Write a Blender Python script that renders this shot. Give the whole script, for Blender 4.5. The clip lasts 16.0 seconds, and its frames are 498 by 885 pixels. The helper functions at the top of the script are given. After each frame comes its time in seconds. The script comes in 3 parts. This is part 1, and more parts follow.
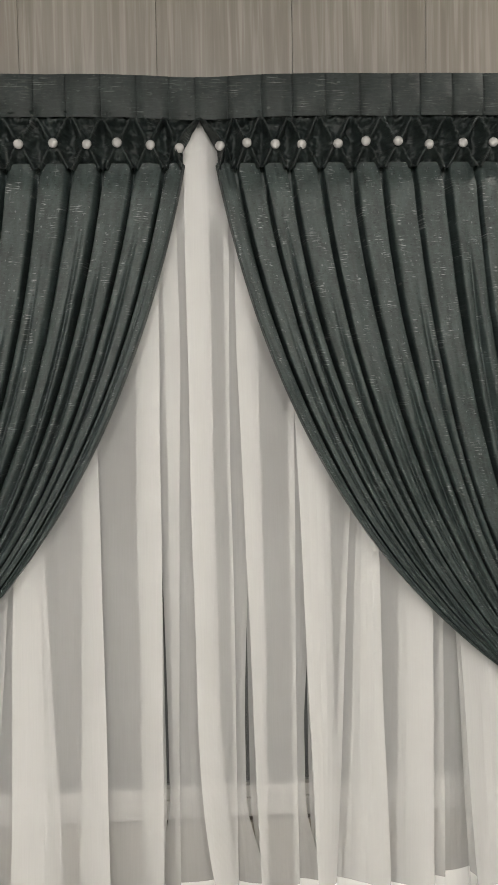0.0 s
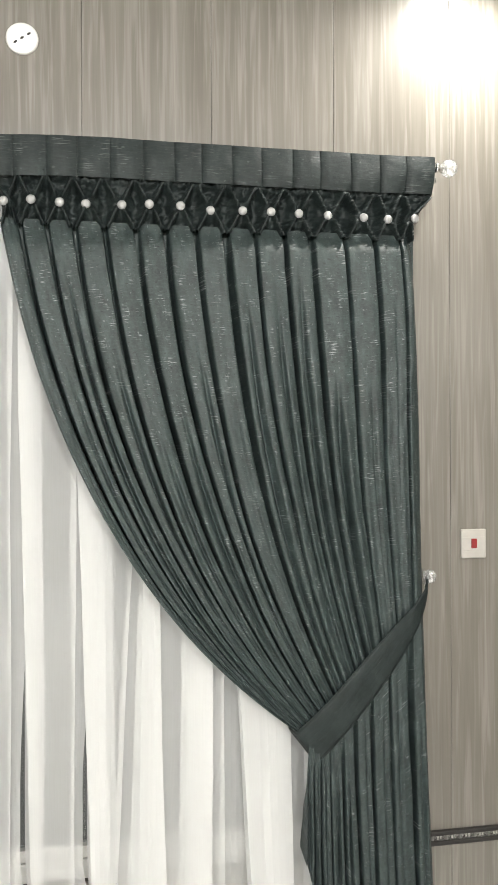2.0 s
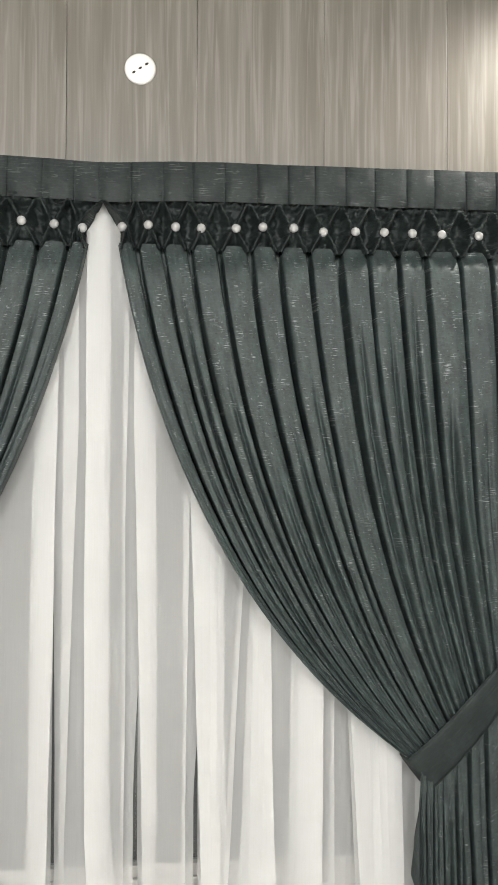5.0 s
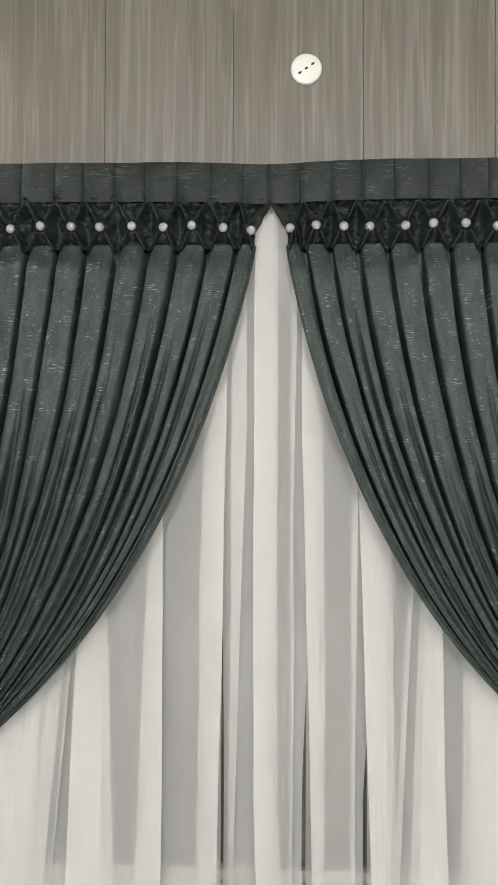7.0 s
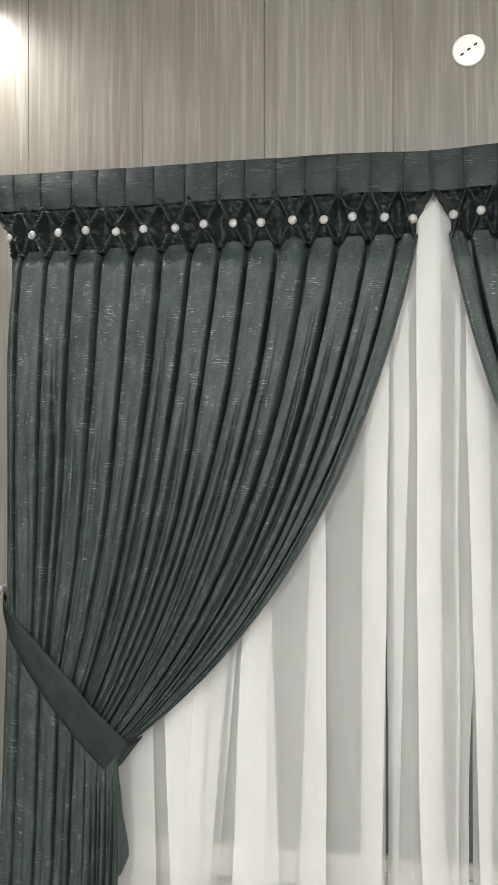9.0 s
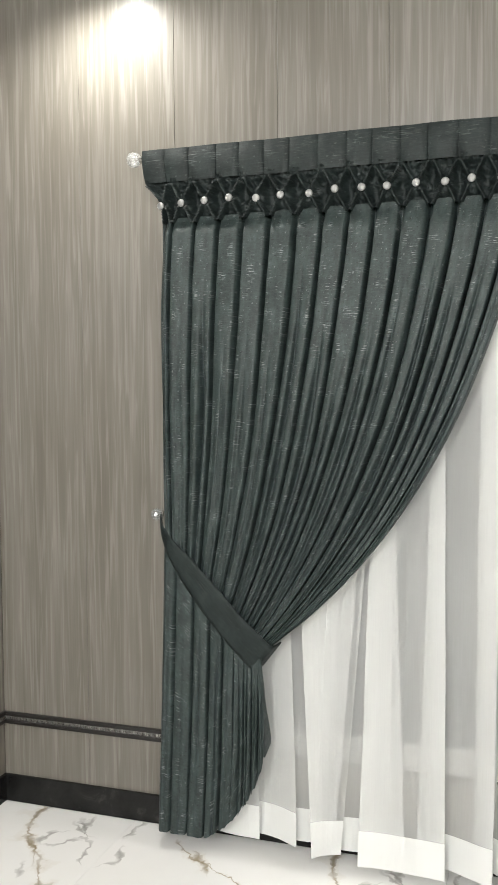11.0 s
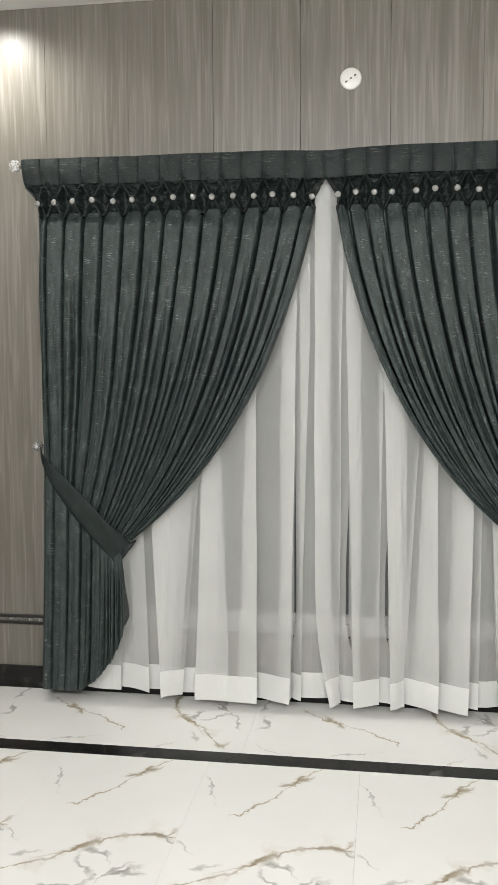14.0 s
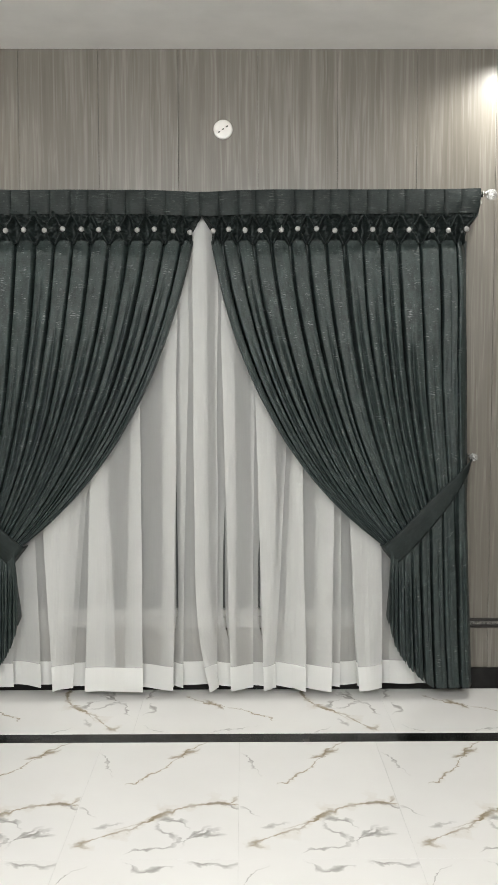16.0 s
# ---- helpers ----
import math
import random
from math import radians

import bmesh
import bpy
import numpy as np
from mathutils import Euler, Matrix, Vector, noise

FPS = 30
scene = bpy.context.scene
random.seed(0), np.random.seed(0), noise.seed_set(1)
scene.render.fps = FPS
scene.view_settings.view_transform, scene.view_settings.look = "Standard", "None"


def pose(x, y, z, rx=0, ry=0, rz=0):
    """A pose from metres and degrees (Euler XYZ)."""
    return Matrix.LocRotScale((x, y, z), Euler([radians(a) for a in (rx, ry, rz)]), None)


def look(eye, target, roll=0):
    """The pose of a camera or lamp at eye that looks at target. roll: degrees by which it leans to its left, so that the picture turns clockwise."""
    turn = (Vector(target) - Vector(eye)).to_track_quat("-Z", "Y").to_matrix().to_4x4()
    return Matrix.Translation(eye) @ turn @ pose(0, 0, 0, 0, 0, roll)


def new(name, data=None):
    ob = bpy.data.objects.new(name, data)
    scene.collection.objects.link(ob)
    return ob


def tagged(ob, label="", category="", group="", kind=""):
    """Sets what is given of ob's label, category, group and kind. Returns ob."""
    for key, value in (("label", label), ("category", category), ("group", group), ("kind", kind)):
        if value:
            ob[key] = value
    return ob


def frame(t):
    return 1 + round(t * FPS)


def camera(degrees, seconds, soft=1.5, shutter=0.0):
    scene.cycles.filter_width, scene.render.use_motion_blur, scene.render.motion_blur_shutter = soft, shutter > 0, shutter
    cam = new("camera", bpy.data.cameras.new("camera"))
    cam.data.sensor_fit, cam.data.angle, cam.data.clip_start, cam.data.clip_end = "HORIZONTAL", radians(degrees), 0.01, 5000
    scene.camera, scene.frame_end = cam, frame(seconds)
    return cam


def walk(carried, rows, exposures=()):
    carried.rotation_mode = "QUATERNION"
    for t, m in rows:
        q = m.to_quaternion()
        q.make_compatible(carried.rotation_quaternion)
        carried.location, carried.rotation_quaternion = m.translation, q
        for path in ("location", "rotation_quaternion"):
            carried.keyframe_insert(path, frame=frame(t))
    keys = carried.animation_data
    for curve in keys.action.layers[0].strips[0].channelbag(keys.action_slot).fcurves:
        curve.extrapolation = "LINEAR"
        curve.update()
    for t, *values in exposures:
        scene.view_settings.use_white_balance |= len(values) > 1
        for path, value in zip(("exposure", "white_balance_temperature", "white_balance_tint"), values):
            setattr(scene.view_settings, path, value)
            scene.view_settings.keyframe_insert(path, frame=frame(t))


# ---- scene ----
cam = camera(31.4, 16.0)
PATH = [
    (0, (-0.018, -2.66, 1.656), (0.091, -0.667, 1.529), -1.1),
    (0.5, (0.115, -2.707, 1.65), (0.251, -0.714, 1.567), -0.3),
    (1, (0.179, -2.724, 1.652), (0.36, -0.733, 1.6), -0.3),
    (1.5, (0.208, -2.726, 1.646), (0.476, -0.745, 1.626), -0.3),
    (2, (0.228, -2.728, 1.634), (0.632, -0.77, 1.64), -0.2),
    (2.5, (0.241, -2.734, 1.635), (0.776, -0.807, 1.653), -0.1),
    (3, (0.237, -2.738, 1.633), (0.861, -0.838, 1.663), 0.3),
    (3.5, (0.214, -2.732, 1.637), (0.788, -0.817, 1.676), 0.2),
    (4, (0.189, -2.725, 1.648), (0.627, -0.774, 1.677), -0.0),
    (4.5, (0.178, -2.722, 1.655), (0.49, -0.747, 1.684), 0.2),
    (5, (0.163, -2.721, 1.657), (0.367, -0.732, 1.693), 0.2),
    (5.2, (0.154, -2.716, 1.656), (0.324, -0.724, 1.694), 0.1),
    (7.5, (0.036, -2.685, 1.648), (-0.121, -0.692, 1.691), 0.3),
    (8, (0.02, -2.681, 1.643), (-0.203, -0.693, 1.675), 0.2),
    (8.5, (0.015, -2.686, 1.649), (-0.297, -0.711, 1.668), 0.2),
    (9, (0.002, -2.709, 1.659), (-0.409, -0.751, 1.677), -0.0),
    (9.5, (-0.018, -2.747, 1.67), (-0.592, -0.831, 1.677), -0.2),
    (9.7, (-0.021, -2.782, 1.67), (-0.658, -0.886, 1.664), -0.1),
    (11.8, (0.024, -3.335, 1.617), (-0.579, -1.434, 1.48), -0.3),
    (12, (0.035, -3.413, 1.614), (-0.495, -1.49, 1.478), -0.8),
    (12.5, (0.074, -3.619, 1.606), (-0.327, -1.666, 1.442), -0.7),
    (13, (0.163, -3.764, 1.613), (-0.202, -1.804, 1.452), -0.5),
    (13.5, (0.241, -3.915, 1.616), (-0.109, -1.956, 1.412), -0.2),
    (14, (0.267, -4.07, 1.615), (-0.037, -2.102, 1.43), -0.3),
    (14.5, (0.239, -4.209, 1.608), (0.064, -2.223, 1.448), -0.2),
    (15, (0.199, -4.327, 1.603), (0.115, -2.336, 1.433), -0.2),
    (15.5, (0.191, -4.404, 1.598), (0.175, -2.41, 1.442), -0.1),
    (16, (0.2, -4.52, 1.598), (0.213, -2.525, 1.46), -0.1),
]
EXPOSURES = [(0, -0.40, 6800, 13), (0.5, -0.22, 6800, 13), (1, -0.06, 6700, 12), (2, 0.30, 6550, 10.5), (3, 0.36, 6500, 10.5), (4, 0.30, 6500, 10.5), (5, 0.10, 6500, 11.5),
             (7.5, -0.24, 6600, 11.5), (8.5, -0.12, 6550, 10), (9, 0.0, 6500, 10), (9.5, 0.22, 6500, 10), (11.8, -0.15, 6450, 10), (12.5, -0.3, 6450, 10), (13.5, -0.42, 6450, 10), (14.5, -0.48, 6500, 10), (16, -0.52, 6450, 10)]
walk(cam, [(t, look(eye, target, roll)) for t, eye, target, roll in PATH], EXPOSURES)

# ---------------------------------------------------------------- light
world = bpy.data.worlds.new("world")
scene.world = world
world.use_nodes = True
world.node_tree.nodes["Background"].inputs[0].default_value = (0.02, 0.022, 0.025, 1)
world.node_tree.nodes["Background"].inputs[1].default_value = 1.0

CEIL = 3.243          # ceiling height
LEFT, RIGHT, BACK = -2.10, 2.14, -7.2


def lamp(name, kind, m, energy, color, **more):
    data = bpy.data.lights.new(name, kind)
    data.energy, data.color = energy, color
    if kind == "SPOT":
        data.spot_size, data.spot_blend, data.shadow_soft_size = radians(more["cone"]), more["blend"], more["radius"]
    if kind == "POINT":
        data.shadow_soft_size = more["radius"]
    ob = new(name, data)
    ob.matrix_world = m
    return ob


WARM = (1.0, 0.975, 0.91)
COOL = (1.0, 0.998, 0.965)
for sx, watts in ((-1.575, 80), (1.53, 100)):
    lamp("downlight_lamp", "SPOT", pose(sx, -0.26, CEIL - 0.03), watts, WARM, cone=160, blend=1.0, radius=0.05)
# invented frontal fill for the room's unseen lights, behind the camera
for sx in (-0.8, 0.8):
    lamp("fill_lamp", "POINT", pose(sx, -5.2, 2.70), 330, COOL, radius=0.15)


# ---------------------------------------------------------------- materials
class Nodes:
    """A small wrapper round a node tree."""

    def __init__(self, name):
        self.mat = bpy.data.materials.new(name)
        self.mat.use_nodes = True
        self.tree = self.mat.node_tree
        self.bsdf = self.tree.nodes["Principled BSDF"]
        self.out = self.tree.nodes["Material Output"]

    def add(self, kind, **values):
        node = self.tree.nodes.new(kind)
        for key, value in values.items():
            if key in node.inputs:
                node.inputs[key].default_value = value
        return node

    def link(self, a, b):
        self.tree.links.new(a, b)

    def coords(self, which, scale=(1, 1, 1), turn=(0, 0, 0)):
        tex = self.add("ShaderNodeTexCoord")
        mapping = self.add("ShaderNodeMapping", Scale=scale, Rotation=turn)
        self.link(tex.outputs[which], mapping.inputs["Vector"])
        return mapping.outputs["Vector"]

    def noise(self, vector, scale, detail=4.0, rough=0.55, distortion=0.0):
        node = self.add("ShaderNodeTexNoise", Scale=scale, Detail=detail, Roughness=rough, Distortion=distortion)
        self.link(vector, node.inputs["Vector"])
        return node.outputs["Fac"]

    def ramp(self, fac, stops):
        node = self.add("ShaderNodeValToRGB")
        els = node.color_ramp.elements
        while len(els) < len(stops):
            els.new(0.5)
        for el, (pos, col) in zip(els, stops):
            el.position = pos
            el.color = (col, col, col, 1) if isinstance(col, (int, float)) else (*col, 1)
        self.link(fac, node.inputs["Fac"])
        return node.outputs["Color"]

    def mix(self, fac, a, b, blend="MIX"):
        node = self.tree.nodes.new("ShaderNodeMix")
        node.data_type, node.blend_type = "RGBA", blend
        for value, sock in ((fac, node.inputs[0]), (a, node.inputs[6]), (b, node.inputs[7])):
            if isinstance(value, bpy.types.NodeSocket):
                self.link(value, sock)
            elif isinstance(value, tuple):
                sock.default_value = (*value, 1)
            else:
                sock.default_value = value
        return node.outputs[2]

    def math(self, op, a, b=0.0):
        node = self.tree.nodes.new("ShaderNodeMath")
        node.operation = op
        for value, sock in ((a, node.inputs[0]), (b, node.inputs[1])):
            if isinstance(value, bpy.types.NodeSocket):
                self.link(value, sock)
            else:
                sock.default_value = value
        return node.outputs[0]

    def bump(self, height, strength, distance):
        node = self.add("ShaderNodeBump", Strength=strength, Distance=distance)
        self.link(height, node.inputs["Height"])
        self.link(node.outputs["Normal"], self.bsdf.inputs["Normal"])
        return node

    def set(self, **values):
        for key, value in values.items():
            sock = self.bsdf.inputs[key.replace("_", " ")]
            if isinstance(value, bpy.types.NodeSocket):
                self.link(value, sock)
            elif isinstance(value, tuple):
                sock.default_value = (*value, 1)
            else:
                sock.default_value = value
        return self


def plain(name, color, rough=0.5, metal=0.0, grain=0.0, scale=60.0):
    """A material with a slight mottling and a fine relief."""
    n = Nodes(name)
    v = n.coords("Object")
    fac = n.noise(v, scale)
    dark = tuple(c * 0.86 for c in color)
    lit = tuple(min(1.0, c * 1.08) for c in color)
    n.set(Base_Color=n.mix(fac, dark, lit), Roughness=rough, Metallic=metal)
    if grain:
        n.bump(n.noise(v, scale * 4), grain, 0.002)
    return n.mat


def wall_material():
    """Laminate panels with upright grain, each panel cut from another place of the sheet."""
    n = Nodes("wall_laminate")
    tex = n.add("ShaderNodeTexCoord")
    info = n.add("ShaderNodeObjectInfo")
    shift = n.add("ShaderNodeCombineXYZ")
    n.link(n.math("MULTIPLY", info.outputs["Random"], 37.0), shift.inputs["X"])
    n.link(n.math("MULTIPLY", info.outputs["Random"], 11.0), shift.inputs["Z"])
    addv = n.add("ShaderNodeVectorMath")
    n.link(tex.outputs["Object"], addv.inputs[0])
    n.link(shift.outputs["Vector"], addv.inputs[1])

    def streak(sx, sz, scale, detail, rough=0.6, distortion=0.0):
        m = n.add("ShaderNodeMapping", Scale=(sx, sx, sz))
        n.link(addv.outputs["Vector"], m.inputs["Vector"])
        return n.noise(m.outputs["Vector"], scale, detail, rough, distortion)

    broad = streak(1.0, 0.06, 14.0, 3.0, 0.5, 0.3)
    fine = streak(1.0, 0.034, 60.0, 3.0, 0.55, 0.7)
    hair = streak(1.0, 0.016, 150.0, 2.0, 0.6)
    base = n.ramp(broad, [(0.30, (0.134, 0.122, 0.101)), (0.5, (0.158, 0.146, 0.124)), (0.72, (0.182, 0.170, 0.147))])
    light = n.ramp(fine, [(0.50, 0.0), (0.66, 1.0)])
    dark = n.ramp(fine, [(0.36, 1.0), (0.49, 0.0)])
    c = n.mix(n.math("MULTIPLY", light, 0.29), base, (0.34, 0.328, 0.300))
    c = n.mix(n.math("MULTIPLY", dark, 0.18), c, (0.092, 0.080, 0.066))
    c = n.mix(n.math("MULTIPLY", n.ramp(hair, [(0.52, 0.0), (0.68, 1.0)]), 0.15), c, (0.095, 0.082, 0.066))
    n.set(Base_Color=c, Roughness=n.math("ADD", n.math("MULTIPLY", fine, 0.12), 0.29))
    n.bump(n.math("ADD", fine, n.math("MULTIPLY", hair, 0.5)), 0.10, 0.0012)
    return n.mat


def fabric_material(name, specks, tone):
    """Dark teal-grey satin weave with silver threads that show in short dashes across the cloth."""
    n = Nodes(name)
    uv = n.coords("UV")
    weave = n.coords("UV", (900, 900, 1))
    cloud = n.noise(n.coords("UV", (16, 11, 1)), 1.0, 6.0, 0.68)
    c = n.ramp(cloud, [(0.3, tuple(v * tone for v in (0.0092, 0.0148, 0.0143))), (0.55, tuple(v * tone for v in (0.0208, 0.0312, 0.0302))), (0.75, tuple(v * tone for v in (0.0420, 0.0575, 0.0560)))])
    slub = n.noise(n.coords("UV", (24, 150, 1)), 1.2, 4.0, 0.7)
    c = n.mix(n.math("MULTIPLY", n.ramp(slub, [(0.48, 0.0), (0.72, 1.0)]), 0.15 + 0.35 * specks), c, (0.056, 0.072, 0.072))
    nick = n.noise(n.coords("UV", (40, 150, 1)), 1.0, 2.0, 0.5)
    c = n.mix(n.math("MULTIPLY", n.ramp(nick, [(0.30, 1.0), (0.38, 0.0)]), 0.7), c, (0.006, 0.009, 0.009))
    weft = n.noise(n.coords("UV", (22, 310, 1)), 1.0, 0.0, 0.5)
    warp = n.noise(n.coords("UV", (120, 60, 1)), 1.0, 0.0, 0.5)
    patch = n.noise(n.coords("UV", (17, 15, 1)), 1.0, 2.0, 0.6)
    thread = n.math("MAXIMUM", n.ramp(weft, [(0.58, 0.0), (0.74, 1.0)]), n.math("MULTIPLY", n.ramp(warp, [(0.66, 0.0), (0.80, 1.0)]), 0.3))
    glint = n.math("MULTIPLY", thread, n.ramp(patch, [(0.53, 0.0), (0.68, 1.0)]))
    stray = n.noise(n.coords("UV", (70, 100, 1)), 1.0, 0.0, 0.5)
    glint = n.math("MAXIMUM", glint, n.math("MULTIPLY", n.ramp(stray, [(0.74, 0.0), (0.84, 1.0)]), 0.4))
    glint = n.math("MULTIPLY", 0.05 + 0.40 * specks, glint)
    c = n.mix(glint, c, (0.46, 0.48, 0.48))
    n.set(Base_Color=c, Roughness=n.math("SUBTRACT", 0.56 - 0.04 * specks, n.math("MULTIPLY", glint, 0.12)),
          Metallic=n.math("MULTIPLY", glint, 0.4), Specular_IOR_Level=0.25 + 0.14 * specks)
    n.bump(n.math("ADD", n.math("MULTIPLY", n.noise(weave, 1.0, 1.0), 0.4), n.math("MULTIPLY", n.noise(n.coords("UV", (15, 26, 1)), 1.0, 4.0), 3.4)), 0.42, 0.0022)
    return n.mat


def sheer_material(name, cover):
    """Voile: part of the light goes straight through the mesh, the rest is scattered to both sides."""
    n = Nodes(name)
    n.tree.nodes.remove(n.bsdf)
    v = n.coords("UV", (260, 7, 1))
    thread = n.noise(v, 1.0, 2.0)
    fac = n.math("ADD", cover - 0.018, n.math("MULTIPLY", thread, 0.036))
    clear = n.add("ShaderNodeBsdfTransparent")
    front = n.add("ShaderNodeBsdfDiffuse", Color=(0.860, 0.868, 0.855, 1))
    through_cloth = n.add("ShaderNodeBsdfTranslucent", Color=(0.80, 0.812, 0.80, 1))
    cloth, blend = n.add("ShaderNodeMixShader", Fac=0.12), n.add("ShaderNodeMixShader")
    n.link(front.outputs[0], cloth.inputs[1])
    n.link(through_cloth.outputs[0], cloth.inputs[2])
    n.link(fac, blend.inputs["Fac"])
    n.link(clear.outputs[0], blend.inputs[1])
    n.link(cloth.outputs[0], blend.inputs[2])
    n.link(blend.outputs[0], n.out.inputs["Surface"])
    return n.mat


def marble_material():
    """Polished white porcelain; long gold-brown and grey veins run the same way over every tile (0.6 by 1.2 m, from its corner)."""
    n = Nodes("marble_tile")
    tex = n.add("ShaderNodeTexCoord")

    def warp(vector, scale, amount, detail):
        w = n.add("ShaderNodeTexNoise", Scale=scale, Detail=detail, Roughness=0.6)
        n.link(vector, w.inputs["Vector"])
        centre = n.add("ShaderNodeVectorMath")
        centre.operation = "SUBTRACT"
        centre.inputs[1].default_value = (0.5, 0.5, 0.5)
        n.link(w.outputs["Color"], centre.inputs[0])
        bend = n.add("ShaderNodeVectorMath")
        bend.operation = "MULTIPLY_ADD"
        bend.inputs[1].default_value = (amount, amount, amount)
        n.link(centre.outputs["Vector"], bend.inputs[0])
        n.link(vector, bend.inputs[2])
        return bend.outputs["Vector"]

    place = warp(warp(tex.outputs["Object"], 7.0, 0.13, 3.0), 26.0, 0.034, 3.0)
    split = n.add("ShaderNodeSeparateXYZ")
    n.link(place, split.inputs["Vector"])
    px, py = split.outputs["X"], split.outputs["Y"]
    thick = n.noise(tex.outputs["Object"], 11.0, 3.0)
    fade = n.noise(tex.outputs["Object"], 6.0, 2.0)

    def vein(points, width):
        """A vein that follows y = f(x) through the points; thinner and fainter here and there."""
        curve = n.tree.nodes.new("ShaderNodeFloatCurve")
        line = curve.mapping.curves[0]
        while len(line.points) < len(points):
            line.points.new(0.5, 0.5)
        for p, (x, y) in zip(line.points, sorted(points)):
            p.location = (x / 0.7, y / 1.2)
        curve.mapping.update()
        n.link(n.math("DIVIDE", px, 0.7), curve.inputs["Value"])
        d = n.math("ABSOLUTE", n.math("SUBTRACT", py, n.math("MULTIPLY", curve.outputs["Value"], 1.2)))
        w = n.math("MULTIPLY", n.ramp(thick, [(0.36, 0.3), (0.50, 1.1), (0.64, 3.0)]), width)
        core = n.math("SUBTRACT", 1.0, n.math("DIVIDE", d, w))
        core = n.math("MAXIMUM", core, 0.0)
        ends = [p[0] for p in sorted(points)]
        a, b = ends[0], ends[-1]
        inside = n.ramp(px, [(max(a - 0.01, 0.0), 0.0), (a + 0.03, 1.0), (b - 0.03, 1.0), (min(b + 0.01, 1.0), 0.0)])
        core = n.math("MULTIPLY", n.math("POWER", core, 0.7), inside)
        return n.math("MULTIPLY", core, n.ramp(fade, [(0.32, 0.35), (0.52, 1.0)]))

    cloud = n.noise(tex.outputs["Object"], 3.0, 5.0)
    c = n.mix(cloud, (0.78, 0.775, 0.757), (0.87, 0.867, 0.853))
    gold = [([(0.03, 0.09), (0.17, 0.175), (0.24, 0.225), (0.305, 0.31), (0.36, 0.335), (0.47, 0.385), (0.60, 0.385)], 0.010),
            ([(0.15, 0.19), (0.24, 0.25), (0.33, 0.325)], 0.008),
            ([(0.15, 0.555), (0.285, 0.69), (0.38, 0.87), (0.485, 0.985)], 0.0045),
            ([(0.54, 0.39), (0.60, 0.44)], 0.006),
            ([(0.30, 0.80), (0.38, 0.86), (0.44, 0.89)], 0.010)]
    grey = [([(0.0, 0.375), (0.03, 0.345), (0.07, 0.298)], 0.007),
            ([(0.47, 0.39), (0.54, 0.385), (0.60, 0.36)], 0.009),
            ([(0.23, 0.035), (0.355, 0.10), (0.46, 0.145), (0.53, 0.19)], 0.005),
            ([(0.31, 0.27), (0.388, 0.246), (0.415, 0.21)], 0.010),
            ([(0.315, 0.235), (0.358, 0.166), (0.39, 0.126)], 0.011),
            ([(0.41, 0.105), (0.459, 0.167), (0.50, 0.20)], 0.011),
            ([(0.44, 0.16), (0.55, 0.152)], 0.008),
            ([(0.0, 0.85), (0.045, 0.76), (0.09, 0.648)], 0.007),
            ([(0.08, 0.222), (0.17, 0.24)], 0.006),
            ([(0.0, 1.03), (0.06, 1.104), (0.10, 1.16)], 0.006),
            ([(0.22, 1.19), (0.29, 1.13), (0.37, 1.15)], 0.008),
            ([(0.43, 1.18), (0.52, 1.17), (0.59, 1.19)], 0.007)]
    for points, width in gold:
        c = n.mix(n.math("MULTIPLY", vein(points, width * 3.2), 0.30), c, (0.56, 0.49, 0.38))
    for points, width in grey:
        c = n.mix(n.math("MULTIPLY", vein(points, width * 1.25), 0.80), c, (0.30, 0.29, 0.275))
    for points, width in gold:
        c = n.mix(n.math("MULTIPLY", vein(points, width * 1.25), 0.82), c, (0.29, 0.235, 0.155))
    n.set(Base_Color=c, Roughness=0.12, Specular_IOR_Level=0.4)
    return n.mat


def black_stone():
    n = Nodes("black_stone")
    v = n.coords("Object", (1, 1, 1))
    f = n.noise(v, 7.0, 5.0, 0.6, 0.6)
    n.set(Base_Color=n.ramp(f, [(0.35, (0.006, 0.006, 0.006)), (0.6, (0.016, 0.0155, 0.015)), (0.72, (0.05, 0.048, 0.045))]), Roughness=0.16, Specular_IOR_Level=0.2)
    return n.mat


def glass_material(name, color=(1, 1, 1), rough=0.0, ior=1.5):
    return Nodes(name).set(Base_Color=color, Roughness=rough, IOR=ior, Transmission_Weight=1.0).mat


def glow(name, color, strength, base=0.8):
    n = Nodes(name)
    n.set(Base_Color=(base, base, base), Emission_Color=color, Emission_Strength=strength)
    return n.mat


WALL = wall_material()
SATIN = fabric_material("curtain_satin", 1.0, 1.22)
# SATIN's cloth again, darkened: the heading folds' shade is in the colour
SATIN_SHADED = fabric_material("shaded_heading_satin", 0.35, 0.60)
SATIN_BAND = fabric_material("tieback_satin", 0.0, 0.62)
VOILE = sheer_material("white_voile", 0.37)
HEM = sheer_material("voile_hem", 0.86)
MARBLE = marble_material()
BLACK = black_stone()
CEILING = plain("ceiling_paint", (0.80, 0.795, 0.785), 0.7, 0, 0.1, 5.0)
PLASTER = plain("backing_plaster", (0.30, 0.29, 0.27), 0.8, 0, 0.2, 20.0)
GROUT = plain("grout", (0.70, 0.69, 0.67), 0.8, 0, 0.2, 80.0)
WHITE = plain("white_plastic", (0.80, 0.79, 0.76), 0.32, 0, 0.02, 30.0)
JOINT = plain("panel_joint", (0.075, 0.066, 0.055), 0.7)
PLATE = plain("cream_plastic_plate", (0.41, 0.395, 0.36), 0.35, 0, 0.02, 30.0)
RED = plain("red_rocker_plastic", (0.22, 0.022, 0.024), 0.3, 0, 0.02, 80.0)
DARK = plain("dark_recess", (0.012, 0.012, 0.012), 0.6)
